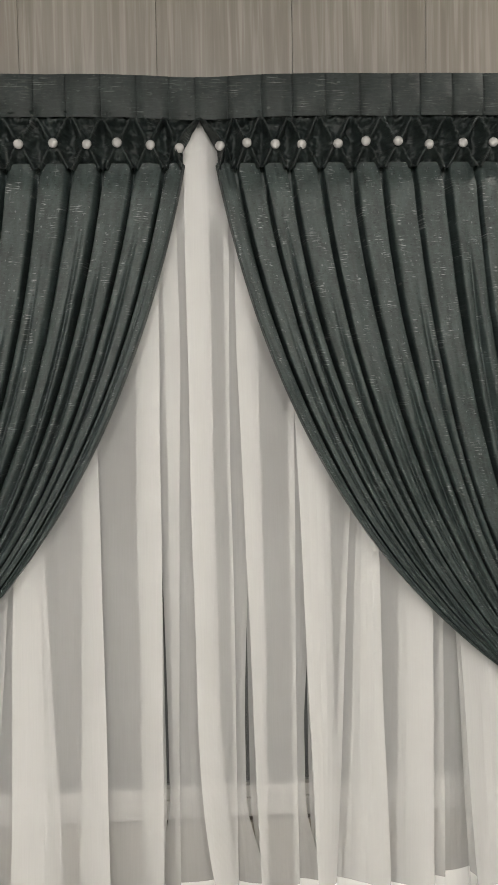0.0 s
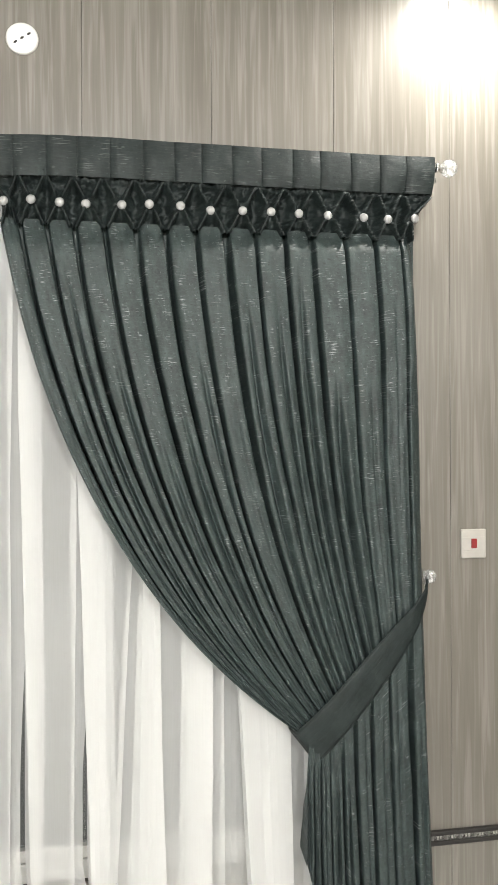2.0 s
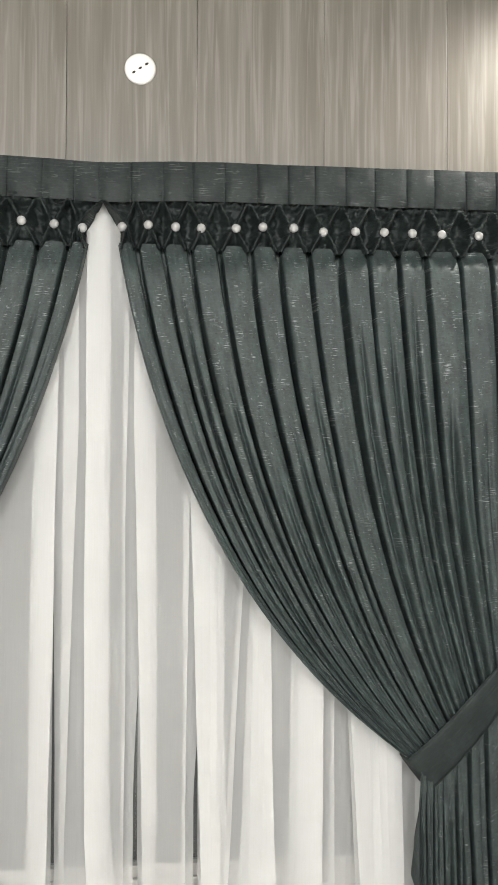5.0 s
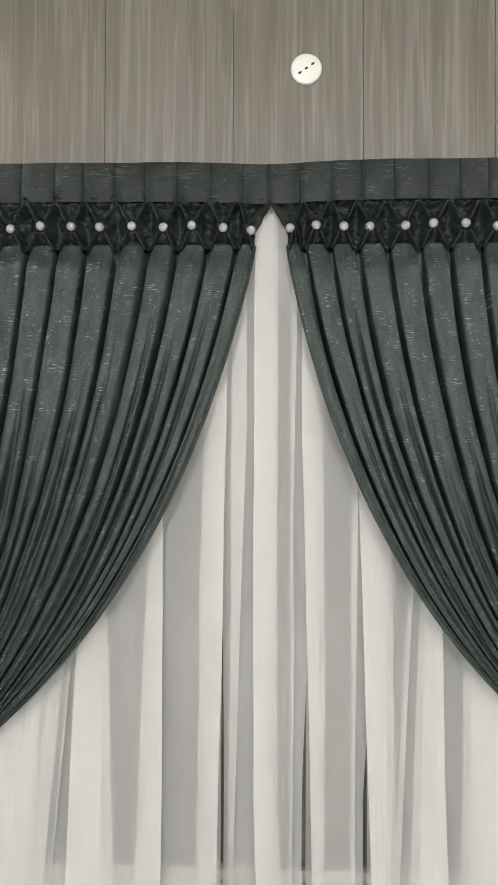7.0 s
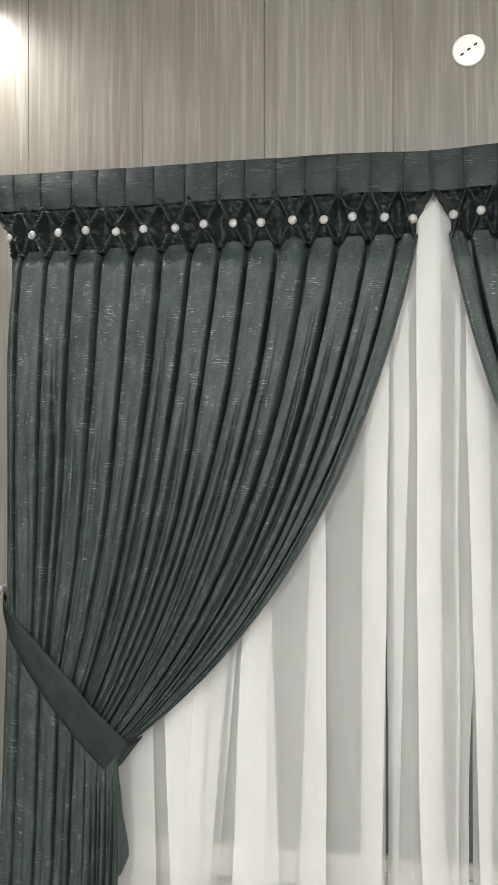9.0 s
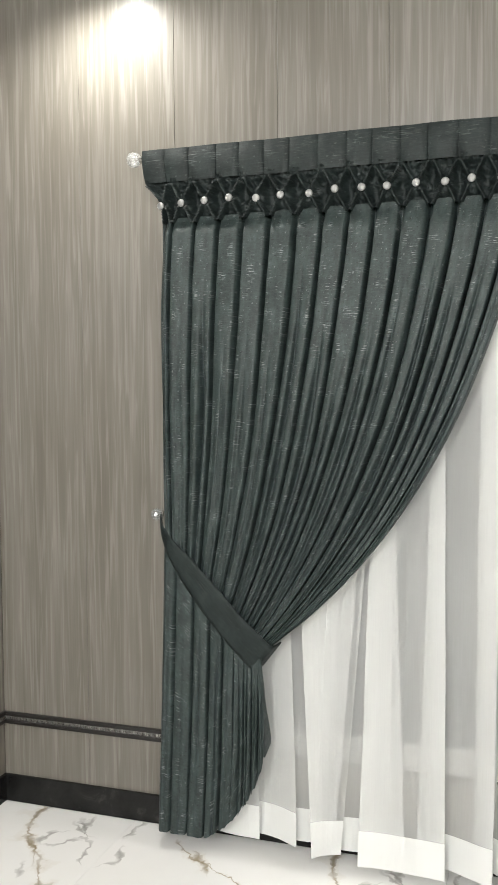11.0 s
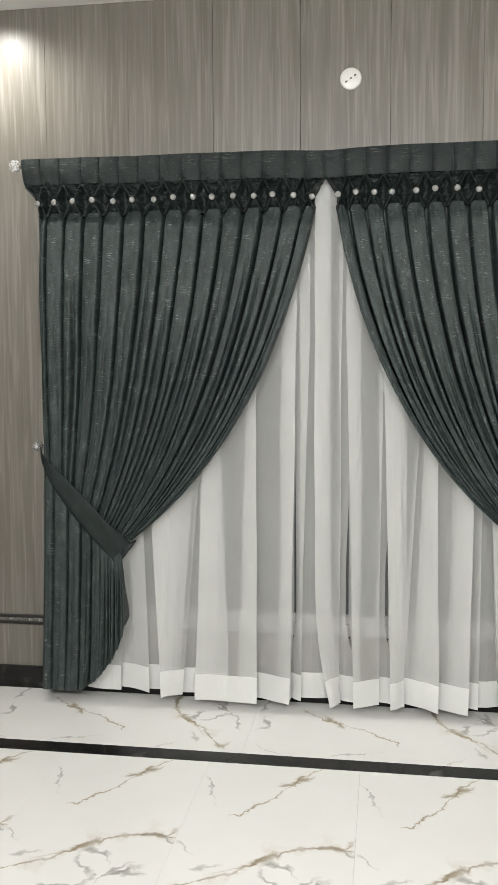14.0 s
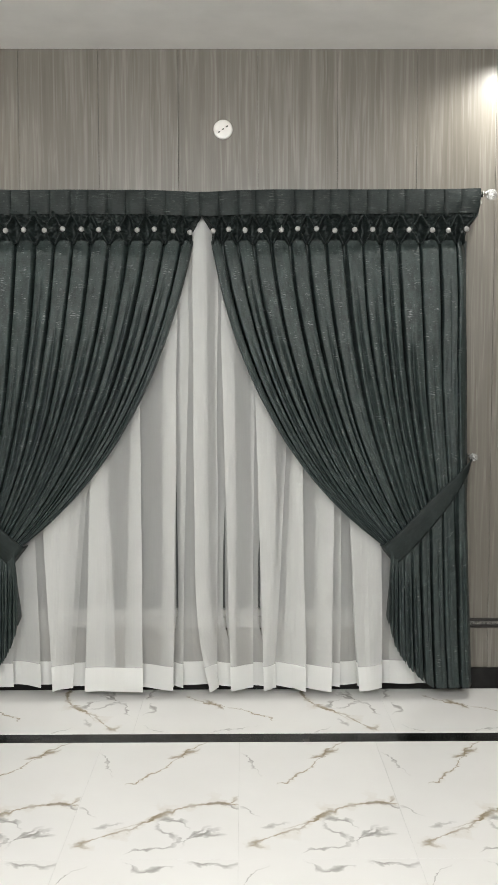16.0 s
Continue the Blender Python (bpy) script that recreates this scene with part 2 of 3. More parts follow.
CHROME = plain("chrome", (0.78, 0.78, 0.77), 0.12, 1.0, 0.0, 40.0)
SILVER = plain("silver_relief", (0.55, 0.54, 0.52), 0.26, 1.0, 0.2, 200.0)
PEWTER = plain("pewter_relief", (0.16, 0.155, 0.15), 0.4, 0.6, 0.1, 200.0)
TRIMBLACK = plain("black_trim", (0.014, 0.012, 0.011), 0.30, 0, 0.05, 60.0)
PEARL = plain("pearl_button", (0.33, 0.33, 0.325), 0.3, 0, 0.02, 90.0)
CRYSTAL = Nodes("crystal").set(Base_Color=(0.9, 0.91, 0.91), Roughness=0.02, IOR=1.55, Transmission_Weight=0.8, Metallic=0.3).mat
PANE = glass_material("window_glass", (0.62, 0.66, 0.66), 0.02, 1.45)
ALU = plain("window_aluminium", (0.44, 0.435, 0.42), 0.4, 0.0, 0.02, 50.0)
DIFFUSER = glow("lamp_diffuser", (1.0, 0.96, 0.90, 1)[:3], 6.0)
NIGHT = glow("night_outside", (0.86, 0.84, 0.80), 0.060, 0.06)


# ---------------------------------------------------------------- building helpers
def link_mesh(name, mesh, material, parent=None, label=""):
    mesh.materials.append(material)
    ob = new(name, mesh)
    if parent:
        ob.parent = parent
    return tagged(ob, label)


def part(name, bm, material, parent=None, label="", smooth=False):
    mesh = bpy.data.meshes.new(name)
    bmesh.ops.recalc_face_normals(bm, faces=bm.faces)
    for f in bm.faces:
        f.smooth = smooth
    bm.to_mesh(mesh)
    bm.free()
    return link_mesh(name, mesh, material, parent, label)


def thing(name, label, category, group="", kind="", at=(0, 0, 0)):
    ob = new(name)
    ob.location = at
    ob.empty_display_size = 0.05
    return tagged(ob, label, category, group, kind)


def box(bm, x0, y0, z0, x1, y1, z1, bevel=0.0):
    made = bmesh.ops.create_cube(bm, size=1.0)
    verts = made["verts"]
    bmesh.ops.scale(bm, vec=(x1 - x0, y1 - y0, z1 - z0), verts=verts)
    bmesh.ops.translate(bm, vec=((x0 + x1) / 2, (y0 + y1) / 2, (z0 + z1) / 2), verts=verts)
    if bevel:
        edges = list({e for v in verts for e in v.link_edges})
        bmesh.ops.bevel(bm, geom=edges, offset=bevel, segments=2, affect="EDGES", profile=0.5)
    return bm


def boxed(*args):
    return box(bmesh.new(), *args)


def lathe(profile, turn=None, steps=28):
    """A solid of revolution about z from (radius, height) pairs; turn: a matrix to set it in place."""
    bm = bmesh.new()
    rings = []
    for r, z in profile:
        if r < 1e-6:
            rings.append([bm.verts.new((0, 0, z))])
        else:
            rings.append([bm.verts.new((r * math.cos(2 * math.pi * i / steps), r * math.sin(2 * math.pi * i / steps), z)) for i in range(steps)])
    for a, b in zip(rings, rings[1:]):
        for i in range(steps):
            j = (i + 1) % steps
            loop = [a[i % len(a)], a[j % len(a)], b[j % len(b)], b[i % len(b)]]
            loop = list(dict.fromkeys(loop))
            if len(loop) > 2:
                bm.faces.new(loop)
    if turn is not None:
        bm.transform(turn)
    return bm


def sheet(name, points, uvs, material, parent, label="", smooth=True):
    """A cloth surface from rows of points, with a texture coordinate in metres of cloth."""
    rows, cols = points.shape[0], points.shape[1]
    idx = np.arange(rows * cols).reshape(rows, cols)
    faces = np.stack([idx[:-1, :-1], idx[:-1, 1:], idx[1:, 1:], idx[1:, :-1]], -1).reshape(-1, 4)
    mesh = bpy.data.meshes.new(name)
    mesh.from_pydata(points.reshape(-1, 3).tolist(), [], faces.tolist())
    layer = mesh.uv_layers.new(name="UVMap")
    layer.data.foreach_set("uv", uvs.reshape(-1, 2)[faces.reshape(-1)].astype(np.float32).ravel())
    mesh.polygons.foreach_set("use_smooth", [smooth] * len(faces))
    return link_mesh(name, mesh, material, parent, label)


def wobble(a, b, seed=0.0):
    """Smooth noise between -1 and 1 on two arrays of equal shape."""
    flat = [noise.noise((float(p), float(q), seed)) for p, q in zip(np.ravel(a), np.ravel(b))]
    return np.array(flat).reshape(np.shape(a))


def smoothstep(e0, e1, x):
    t = np.clip((x - e0) / (e1 - e0), 0, 1)
    return t * t * (3 - 2 * t)


# ---------------------------------------------------------------- room shell
WIN = (-1.313, 1.072, 0.31, 2.38)      # the window's opening: x0, x1, z0, z1
SEAM0, PANEL = -0.1205, 0.3975       # a joint of the wall panels, and their width

floor = tagged(part("floor", boxed(LEFT - 0.2, BACK - 0.2, -0.12, RIGHT + 0.2, 0.2, -0.012), GROUT),
               "white polished marble-look tiled floor with black border", "floor", kind="structure")
ceiling = tagged(part("ceiling", boxed(LEFT - 0.2, BACK - 0.2, CEIL, RIGHT + 0.2, 0.2, CEIL + 0.12), CEILING),
                 "plain white painted ceiling", "ceiling", kind="structure")
# window wall: backing with the opening through it
bm = bmesh.new()
x0, x1, z0, z1 = WIN
box(bm, LEFT - 0.2, 0.014, -0.012, x0, 0.2, CEIL)
box(bm, x1, 0.014, -0.012, RIGHT + 0.2, 0.2, CEIL)
box(bm, x0, 0.014, -0.012, x1, 0.2, z0)
box(bm, x0, 0.014, z1, x1, 0.2, CEIL)
wall_north = tagged(part("wall_north", bm, JOINT), "window wall clad in upright taupe wood-grain laminate panels", "wall", kind="structure")


def panel_mesh(w, h):
    bm = boxed(-w / 2, 0.0, 0.0, w / 2, 0.014, h, 0.0012)
    mesh = bpy.data.meshes.new("panel")
    bm.to_mesh(mesh)
    bm.free()
    mesh.materials.append(WALL)
    return mesh


meshes = {}


def add_panel(parent, m, w, h):
    key = (round(w, 4), round(h, 4))
    if key not in meshes:
        meshes[key] = panel_mesh(*key)
    ob = new("panel", meshes[key])
    ob.parent = parent
    ob.matrix_world = m


edge = SEAM0 - 5 * PANEL
while edge < RIGHT:
    a, b = max(edge, LEFT), min(edge + PANEL, RIGHT)
    edge += PANEL
    if b - a < 0.01:
        continue
    spans = [(a, b, 0.0, CEIL)]
    if b > x0 + 0.01 and a < x1 - 0.01:                       # cut round the opening
        spans = [(a, b, 0.0, z0), (a, b, z1, CEIL)]
        if a < x0 - 0.01:
            spans.append((a, x0, z0, z1))
        if b > x1 + 0.01:
            spans.append((x1, b, z0, z1))
    for pa, pb, pz0, pz1 in spans:
        proud = 0.0025 if pa > 1.8 else 0.0                   # the last panel stands a little proud
        add_panel(wall_north, pose((pa + pb) / 2, -proud, pz0), pb - pa - 0.0010, pz1 - pz0)

# side and back walls
for name, turn, at, length in (("wall_west", 90, (LEFT, 0), -BACK), ("wall_east", -90, (RIGHT, 0), -BACK), ("wall_south", 180, (0, BACK), RIGHT - LEFT)):
    if name == "wall_south":
        body = boxed(LEFT - 0.2, BACK - 0.2, -0.012, RIGHT + 0.2, BACK - 0.014, CEIL)
    elif name == "wall_west":
        body = boxed(LEFT - 0.2, BACK - 0.01, -0.012, LEFT - 0.014, 0.014, CEIL)
    else:
        body = boxed(RIGHT + 0.014, BACK - 0.01, -0.012, RIGHT + 0.2, 0.014, CEIL)
    wall = tagged(part(name, body, JOINT), "wall clad in upright taupe wood-grain laminate panels", "wall", kind="structure")
    count = int(length / PANEL) + 1
    for k in range(count):
        a, b = k * PANEL, min((k + 1) * PANEL, length)
        if b - a < 0.02:
            continue
        mid = (a + b) / 2
        if name == "wall_west":
            m = pose(LEFT, -mid, 0, 0, 0, 90)
        elif name == "wall_east":
            m = pose(RIGHT, -mid, 0, 0, 0, -90)
        else:
            m = pose(LEFT + mid, BACK, 0, 0, 0, 180)
        add_panel(wall, m, b - a - 0.0010, CEIL)


# skirting and dado strip
def skirting(name, bm):
    return tagged(part(name, bm, BLACK), "glossy black stone skirting along the wall foot", "baseboard", kind="structure")


skirting("baseboard", boxed(LEFT, -0.014, 0.0, RIGHT, 0.0, 0.110, 0.002))
skirting("baseboard", boxed(LEFT, BACK, 0.0, LEFT + 0.014, -0.0145, 0.110, 0.002))
skirting("baseboard", boxed(RIGHT - 0.014, BACK, 0.0, RIGHT, -0.0145, 0.110, 0.002))
skirting("baseboard", boxed(LEFT + 0.015, BACK, 0.0, RIGHT - 0.015, BACK + 0.014, 0.110, 0.002))


def dado(length, m):
    """A black strip with two raised edges and a silver relief band between them."""
    ob = thing("dado_strip", "black dado strip with silver relief band", "trim", kind="structure")
    bm = bmesh.new()
    box(bm, 0, -0.016, 0.354, length, 0.0, 0.370, 0.003)
    box(bm, 0, -0.016, 0.322, length, 0.0, 0.338, 0.003)
    part("edge", bm, TRIMBLACK, ob)
    part("band", boxed(0, -0.009, 0.338, length, 0.0, 0.354), SILVER, ob, "silver band")
    bm = bmesh.new()
    step = 0.0495
    for k in range(int(length / step)):
        cx = (k + 0.5) * step
        for dx in (-0.011, 0.011):
            made = bmesh.ops.create_circle(bm, cap_ends=False, segments=10, radius=0.0066)["verts"]
            ring = list({f for v in made for f in v.link_edges})
            out = bmesh.ops.extrude_edge_only(bm, edges=ring)["geom"]
            top = [g for g in out if isinstance(g, bmesh.types.BMVert)]
            bmesh.ops.scale(bm, vec=(0.55, 0.55, 1), verts=top)
            both = made + top
            bmesh.ops.translate(bm, vec=(0, 0, 0.003), verts=top)
            bmesh.ops.transform(bm, matrix=pose(cx + dx, -0.0095, 0.346, 90), verts=both)
        box(bm, cx - 0.0245, -0.0115, 0.337, cx - 0.0225, -0.0085, 0.355)
        box(bm, cx - 0.003, -0.0125, 0.339, cx + 0.003, -0.0085, 0.353)
    part("relief", bm, PEWTER, ob, "dark pewter relief")
    ob.matrix_world = m
    return ob


dado(x0 - LEFT - 0.002, pose(LEFT, 0, 0))
dado(RIGHT - x1 - 0.002, pose(x1 + 0.002, 0, 0))
dado(-BACK, pose(LEFT, BACK, 0, 0, 0, 90))
dado(-BACK, pose(RIGHT, 0, 0, 0, 0, -90))

# ---------------------------------------------------------------- window behind the voile
window = thing("window_1", "white aluminium window behind the voile, dark night outside", "window", kind="structure")
bm = bmesh.new()
box(bm, x0, 0.03, z0, x1, 0.10, z0 + 0.060, 0.006)
box(bm, x0, 0.038, z0 + 0.060, x1, 0.085, z0 + 0.098, 0.004)
part("window_sill", bm, ALU, window)
bm = bmesh.new()
box(bm, x0, 0.03, z0 + 0.098, x0 + 0.05, 0.10, z1, 0.003)
box(bm, x1 - 0.05, 0.03, z0 + 0.098, x1, 0.10, z1, 0.003)
box(bm, x0 + 0.05, 0.03, z1 - 0.05, x1 - 0.05, 0.10, z1, 0.003)
part("window_frame", bm, ALU, window)
for a, b in ((x0 + 0.05, 0.0), (0.0, x1 - 0.05)):
    part("pane", boxed(a, 0.062, z0 + 0.098, b, 0.068, z1 - 0.05), PANE, window).visible_shadow = False
tagged(part("backdrop", boxed(-4, 1.2, -0.5, 4, 1.25, 4), NIGHT), "dim grey night outside the window", "backdrop", kind="structure")

# ---------------------------------------------------------------- curtain rod
rod = thing("curtain_rod", "chrome curtain rod with crystal ball ends above the window", "curtain rod")
RZ, RY = 2.512, -0.098
part("rod", lathe([(0, -1.385), (0.0125, -1.385), (0.0125, 1.375), (0, 1.375)], pose(0, RY, RZ, 0, 90, 0)), CHROME, rod, smooth=True)
part("rod", lathe([(0, -1.36), (0.009, -1.36), (0.009, 1.36), (0, 1.36)], pose(0, -0.055, RZ - 0.03, 0, 90, 0)), CHROME, rod, "thinner rear rod for the voile", smooth=True)
for sx, end in ((1, 1.375), (-1, -1.385)):
    turn = pose(end, RY, RZ, 0, 90 * sx, 0)
    cup = part("finial_cup", lathe([(0, 0), (0.014, 0), (0.017, 0.006), (0.014, 0.012), (0.010, 0.016), (0.016, 0.022), (0.012, 0.026), (0, 0.026)], turn), CHROME, rod, "chrome collar", smooth=True)
    bm = bmesh.new()
    bmesh.ops.create_icosphere(bm, subdivisions=2, radius=0.0275, matrix=turn @ pose(0, 0, 0.048))
    finial = part("finial", bm, CRYSTAL, rod, "faceted crystal ball")
    finial.visible_shadow = False
    bm = bmesh.new()
    for k in range(6):                           # fine chrome cage round the ball
        ring = bmesh.ops.create_circle(bm, cap_ends=False, segments=20, radius=0.0285)
        bmesh.ops.transform(bm, matrix=turn @ pose(0, 0, 0.048) @ pose(0, 0, 0, 90, 0, 0) @ pose(0, 0, 0, 0, k * 30, 0), verts=ring["verts"])
    edges = bm.edges[:]
    out = bmesh.ops.extrude_edge_only(bm, edges=edges)["geom"]
    centre = turn @ Vector((0, 0, 0.048))
    for v in [g for g in out if isinstance(g, bmesh.types.BMVert)]:
        v.co = centre + (v.co - centre) * 0.93
    part("finial_cage", bm, CHROME, finial, "fine chrome cage")
    bx = end - sx * 0.006
    part("bracket", box(box(bmesh.new(), bx - 0.009, RY - 0.006, RZ - 0.050, bx + 0.009, 0.0, RZ - 0.032, 0.002), bx - 0.018, -0.006, RZ - 0.075, bx + 0.018, 0.0, RZ - 0.005, 0.002), CHROME, rod, "chrome wall bracket")


# ---------------------------------------------------------------- dark curtains
BUTTONS_RIGHT = [0.056, 0.131, 0.211, 0.285, 0.389, 0.468, 0.561, 0.650, 0.748, 0.836, 0.922, 1.014, 1.129, 1.208, 1.296]
BUTTONS_LEFT = [0.058, 0.139, 0.232, 0.315, 0.408, 0.505, 0.589, 0.680, 0.768, 0.870, 0.959, 1.058, 1.149, 1.237, 1.317]
Z_TOP, Z_BAND, Z_BUTTON, Z_GATHER = 2.530, 2.412, 2.338, 2.268


def bezier(p0, p1, p2, t):
    return (1 - t) ** 2 * p0 + 2 * t * (1 - t) * p1 + t ** 2 * p2


def fold(f, cell, v, rng, count, side, split):
    """Depth, 0 to 1, sideways shift and tilt of pleats: a broad face between tight creases. Some faces are split by a lesser crease
    that opens on the way down; split: how likely that is, from the first cell to the last."""
    k = cell.astype(int)
    lip = rng.uniform(0.68, 0.84, count)[k] + (0.07 if side > 0 and split[0] > 0.9 else 0.0) + 0.06 * smoothstep(0.3, 0.8, v)
    lop = rng.uniform(-0.10, 0.10, count)[k]
    mid = rng.uniform(0.34, 0.66, count)[k]
    start = rng.uniform(0.0, 0.32, count)[k]
    force = (np.where(rng.uniform(0, 1, count) < np.linspace(*split, count), rng.uniform(0.22, 0.55, count), 0.08))[k]
    tilt = rng.uniform(-1, 1, count)[k]
    g = np.clip(f + lop * np.sin(math.pi * f), 0, 1)
    back = np.clip((np.abs(2 * g - 1) - lip) / np.maximum(1 - lip, 0.04), 0, 1) * 0.94 + 0.06 * np.abs(2 * g - 1) ** 3
    second = force * smoothstep(start, start + 0.35, v) * (1 - 0.6 * smoothstep(0.6, 1.0, v)) * np.exp(-(np.abs(f - mid) / 0.065) ** 1.5)
    face = 1 - np.maximum(back, second * (1 - back))
    return face, side * 0.16 * np.sin(2 * math.pi * f) * back, tilt * (f - 0.5) * (1 - back)


FRACTIONS = np.array([0.0, 0.02, 0.045, 0.075, 0.11, 0.16, 0.22, 0.30, 0.36, 0.41, 0.46, 0.5, 0.54, 0.59, 0.64, 0.70, 0.78, 0.84, 0.89, 0.925, 0.955, 0.98])


def dark_curtain(sign, buttons, seed):
    side = "right" if sign > 0 else "left"
    cur = thing("curtain", "dark teal-grey satin curtain with smocked pearl-button heading, tied back", "curtain", "pair of curtains")
    n = len(buttons)
    bx = np.array(buttons)
    mids = np.concatenate([[bx[0] - 0.014], (bx[1:] + bx[:-1]) / 2, [bx[-1] + 0.013]])

    def top_x(p):
        return np.interp(p, np.arange(n + 1), mids)

    rng = np.random.RandomState(seed)

    # flat heading band, pleat by pleat, each lapping over the next
    head = np.linspace(-0.012 if sign > 0 else -0.004, 1.367 if sign > 0 else 1.394, n + 1)
    head[1:-1] += rng.uniform(-0.007, 0.007, n - 1)
    pts, uv = [], []
    zs = np.linspace(0, 1, 9)
    xs, lap = [], []
    for k in range(n):
        w = head[k + 1] - head[k]
        for f, d in ((0.0, 0.0), (0.02, 0.0045), (0.3, 0.0058), (0.6, 0.0052), (0.95, 0.0040), (1.0, -0.002)):
            xs.append(head[k] + f * w)
            lap.append(d)
    xs, lap = np.array(xs), np.array(lap)
    X, Z = np.meshgrid(xs, zs)
    sag = 0.010 * np.exp(-(X / 0.14) ** 2) + 0.003 * wobble(X * 4, Z * 0 + seed)
    ZZ = Z_TOP + 0.001 - sag + 0.005 * (X / 1.37) ** 2 - Z * (Z_TOP - Z_BAND)
    YY = (-0.118 if sign > 0 else -0.112) - lap[None, :] * (0.35 + 0.65 * Z) - 0.006 * np.sin(math.pi * np.clip(Z * 0.9 + 0.05, 0, 1)) + 0.004 * wobble(X * 13, Z * 2, seed)
    XX = X - 0.012 * Z ** 2 * smoothstep(1.15, 1.38, X)
    # same cloth as the drape, in the copy darkened for shade
    sheet("heading_band", np.stack([sign * XX, YY, ZZ], -1), np.stack([X + seed, ZZ], -1), SATIN_SHADED, cur, "flat pleated heading band", smooth=True)
    # the band's turned-over top edge, back to the rod
    Xe, Te = np.meshgrid(xs, np.linspace(0, 1, 4))
    ze = np.interp(Xe, xs, ZZ[0]) + 0.004 * np.sin(math.pi * Te)
    sheet("heading_top", np.stack([sign * Xe, np.interp(Xe, xs, YY[0]) + 0.05 * Te, ze], -1), np.stack([Xe + seed, 3 + Te * 0.05], -1), SATIN, cur)
    # side return at the outer end
    Ts, Zs = np.meshgrid(np.linspace(0, 1, 5), zs)
    ex = np.interp(Zs, zs, XX[:, -1])
    ey = np.interp(Zs, zs, YY[:, -1])
    sheet("heading_return", np.stack([sign * (ex + 0.004 * np.sin(math.pi * Ts)), ey + Ts * (-0.02 - ey), Z_TOP + 0.004 - Zs * (Z_TOP - Z_BAND)], -1), np.stack([Ts * 0.1, Zs * 0.1], -1), SATIN, cur)

    # smocking: crossed folds pinched under each button
    cols = 20 * n
    P = np.linspace(0, n, cols + 1)
    W = np.linspace(1.30, -1.02, 32)
    PP, WW = np.meshgrid(P, W)
    base = top_x(PP)
    outer = smoothstep(n - 1.2, n, PP)
    X = base + 0.044 * outer * np.clip(WW, 0, 1) - 0.044 * (1 - smoothstep(0, 0.9, PP)) * np.clip(WW, -0.15, 1.1) - 0.018 * outer * np.clip(-WW, 0, 1.1)
    s = (PP - np.floor(PP)) - 0.5
    s = np.where(PP >= n, 0.5, s)
    k = np.clip(np.floor(PP), 0, n - 1)
    lean = 0.10 * wobble(k * 3.1, k * 0 + seed, 2.0)
    a = np.abs(WW)
    arm = 0.05 + 0.38 * a
    r = np.exp(-(((np.abs(s + lean * WW)) - arm) / 0.058) ** 2) * smoothstep(0.05, 0.3, a)
    inside = smoothstep(arm - 0.02, arm - 0.16, np.abs(s)) * smoothstep(0.25, 0.75, a) * (0.25 + 0.75 * smoothstep(1.02, 0.85, WW))
    puff = np.exp(-((np.abs(s) - 0.5) / 0.22) ** 2) * (1 - a ** 2 * 0.8)
    pinch = np.exp(-(s / 0.16) ** 2 - (WW / 0.22) ** 2)
    crum = wobble(PP * 3.4, WW * 3.0, seed + 5) * 0.009 + wobble(PP * 8.0, WW * 6.0, seed + 9) * 0.005
    ripple = wobble(PP * 2.2 + WW * 1.5, WW * 7.0 - s * 6, seed + 21) * 0.012
    Y = -0.112 - 0.034 * r * smoothstep(1.12, 0.95, WW) + 0.024 * inside + (0.040 * puff + 1.4 * ripple + 1.9 * crum) * (1 - pinch) * (1 - 0.8 * r)
    Y = np.minimum(Y, -0.072)
    Z = Z_BUTTON + 0.0685 * WW + 0.004 * wobble(PP * 1.2, WW, seed + 1)
    # the darkened copy paints in the shade of the deep folds
    smock = sheet("smocking", np.stack([sign * X, Y, Z], -1), np.stack([PP * 0.13 + seed, Z * 1.2], -1), SATIN_SHADED, cur, "crossed smocked folds")

    # lining behind heading and smocking
    Xl, Zl = np.meshgrid(np.linspace(0.030, 1.30, 30), np.linspace(2.515, 2.245, 12))
    Xl = Xl + 0.07 * (1 - (Xl - 0.030) / 1.270) * smoothstep(2.40, 2.22, Zl)
    sheet("lining", np.stack([sign * Xl, -0.068 + 0.002 * wobble(Xl * 9, Zl * 9, seed), Zl], -1), np.stack([Xl, Zl], -1), SATIN, cur)

    # pearl buttons
    for i, b in enumerate(buttons):
        dz = 0.006 * rng.uniform(-1, 1) - (0.009 if i == 0 else 0)
        turn = pose(sign * b, -0.121, Z_BUTTON + dz, 90 + rng.uniform(-10, 10), 0, rng.uniform(-14, 14))
        prof = [(0, 0), (0.011, 0.0), (0.0134, 0.003), (0.0136, 0.006), (0.0121, 0.0096), (0.0085, 0.0124), (0.0036, 0.0136), (0, 0.0139)]
        part("button", lathe(prof, turn, 20), PEARL, smock, "white pearl dome button" if i == 0 else "", smooth=True)

    # the drape, swept to the tieback
    cells = np.arange(n)
    P = np.concatenate([(c + FRACTIONS) for c in cells] + [[n]])
    V = np.concatenate([np.linspace(0, 0.05, 6), np.linspace(0.06, 1, 80)])
    PP, VV = np.meshgrid(P, V)
    f = PP - np.floor(PP)
    f = np.where(PP >= n, 1.0, f)
    cell = np.clip(np.floor(PP), 0, n - 1)
    U = 1 - PP / n                                 # 0 at the wall side, 1 at the inner edge
    face, shift, slope = fold(f, cell, VV, rng, n, sign, (1.0, 0.5))
    crease = np.round(PP)
    depth = 0.068 + 0.040 * smoothstep(0.02, 0.35, VV)
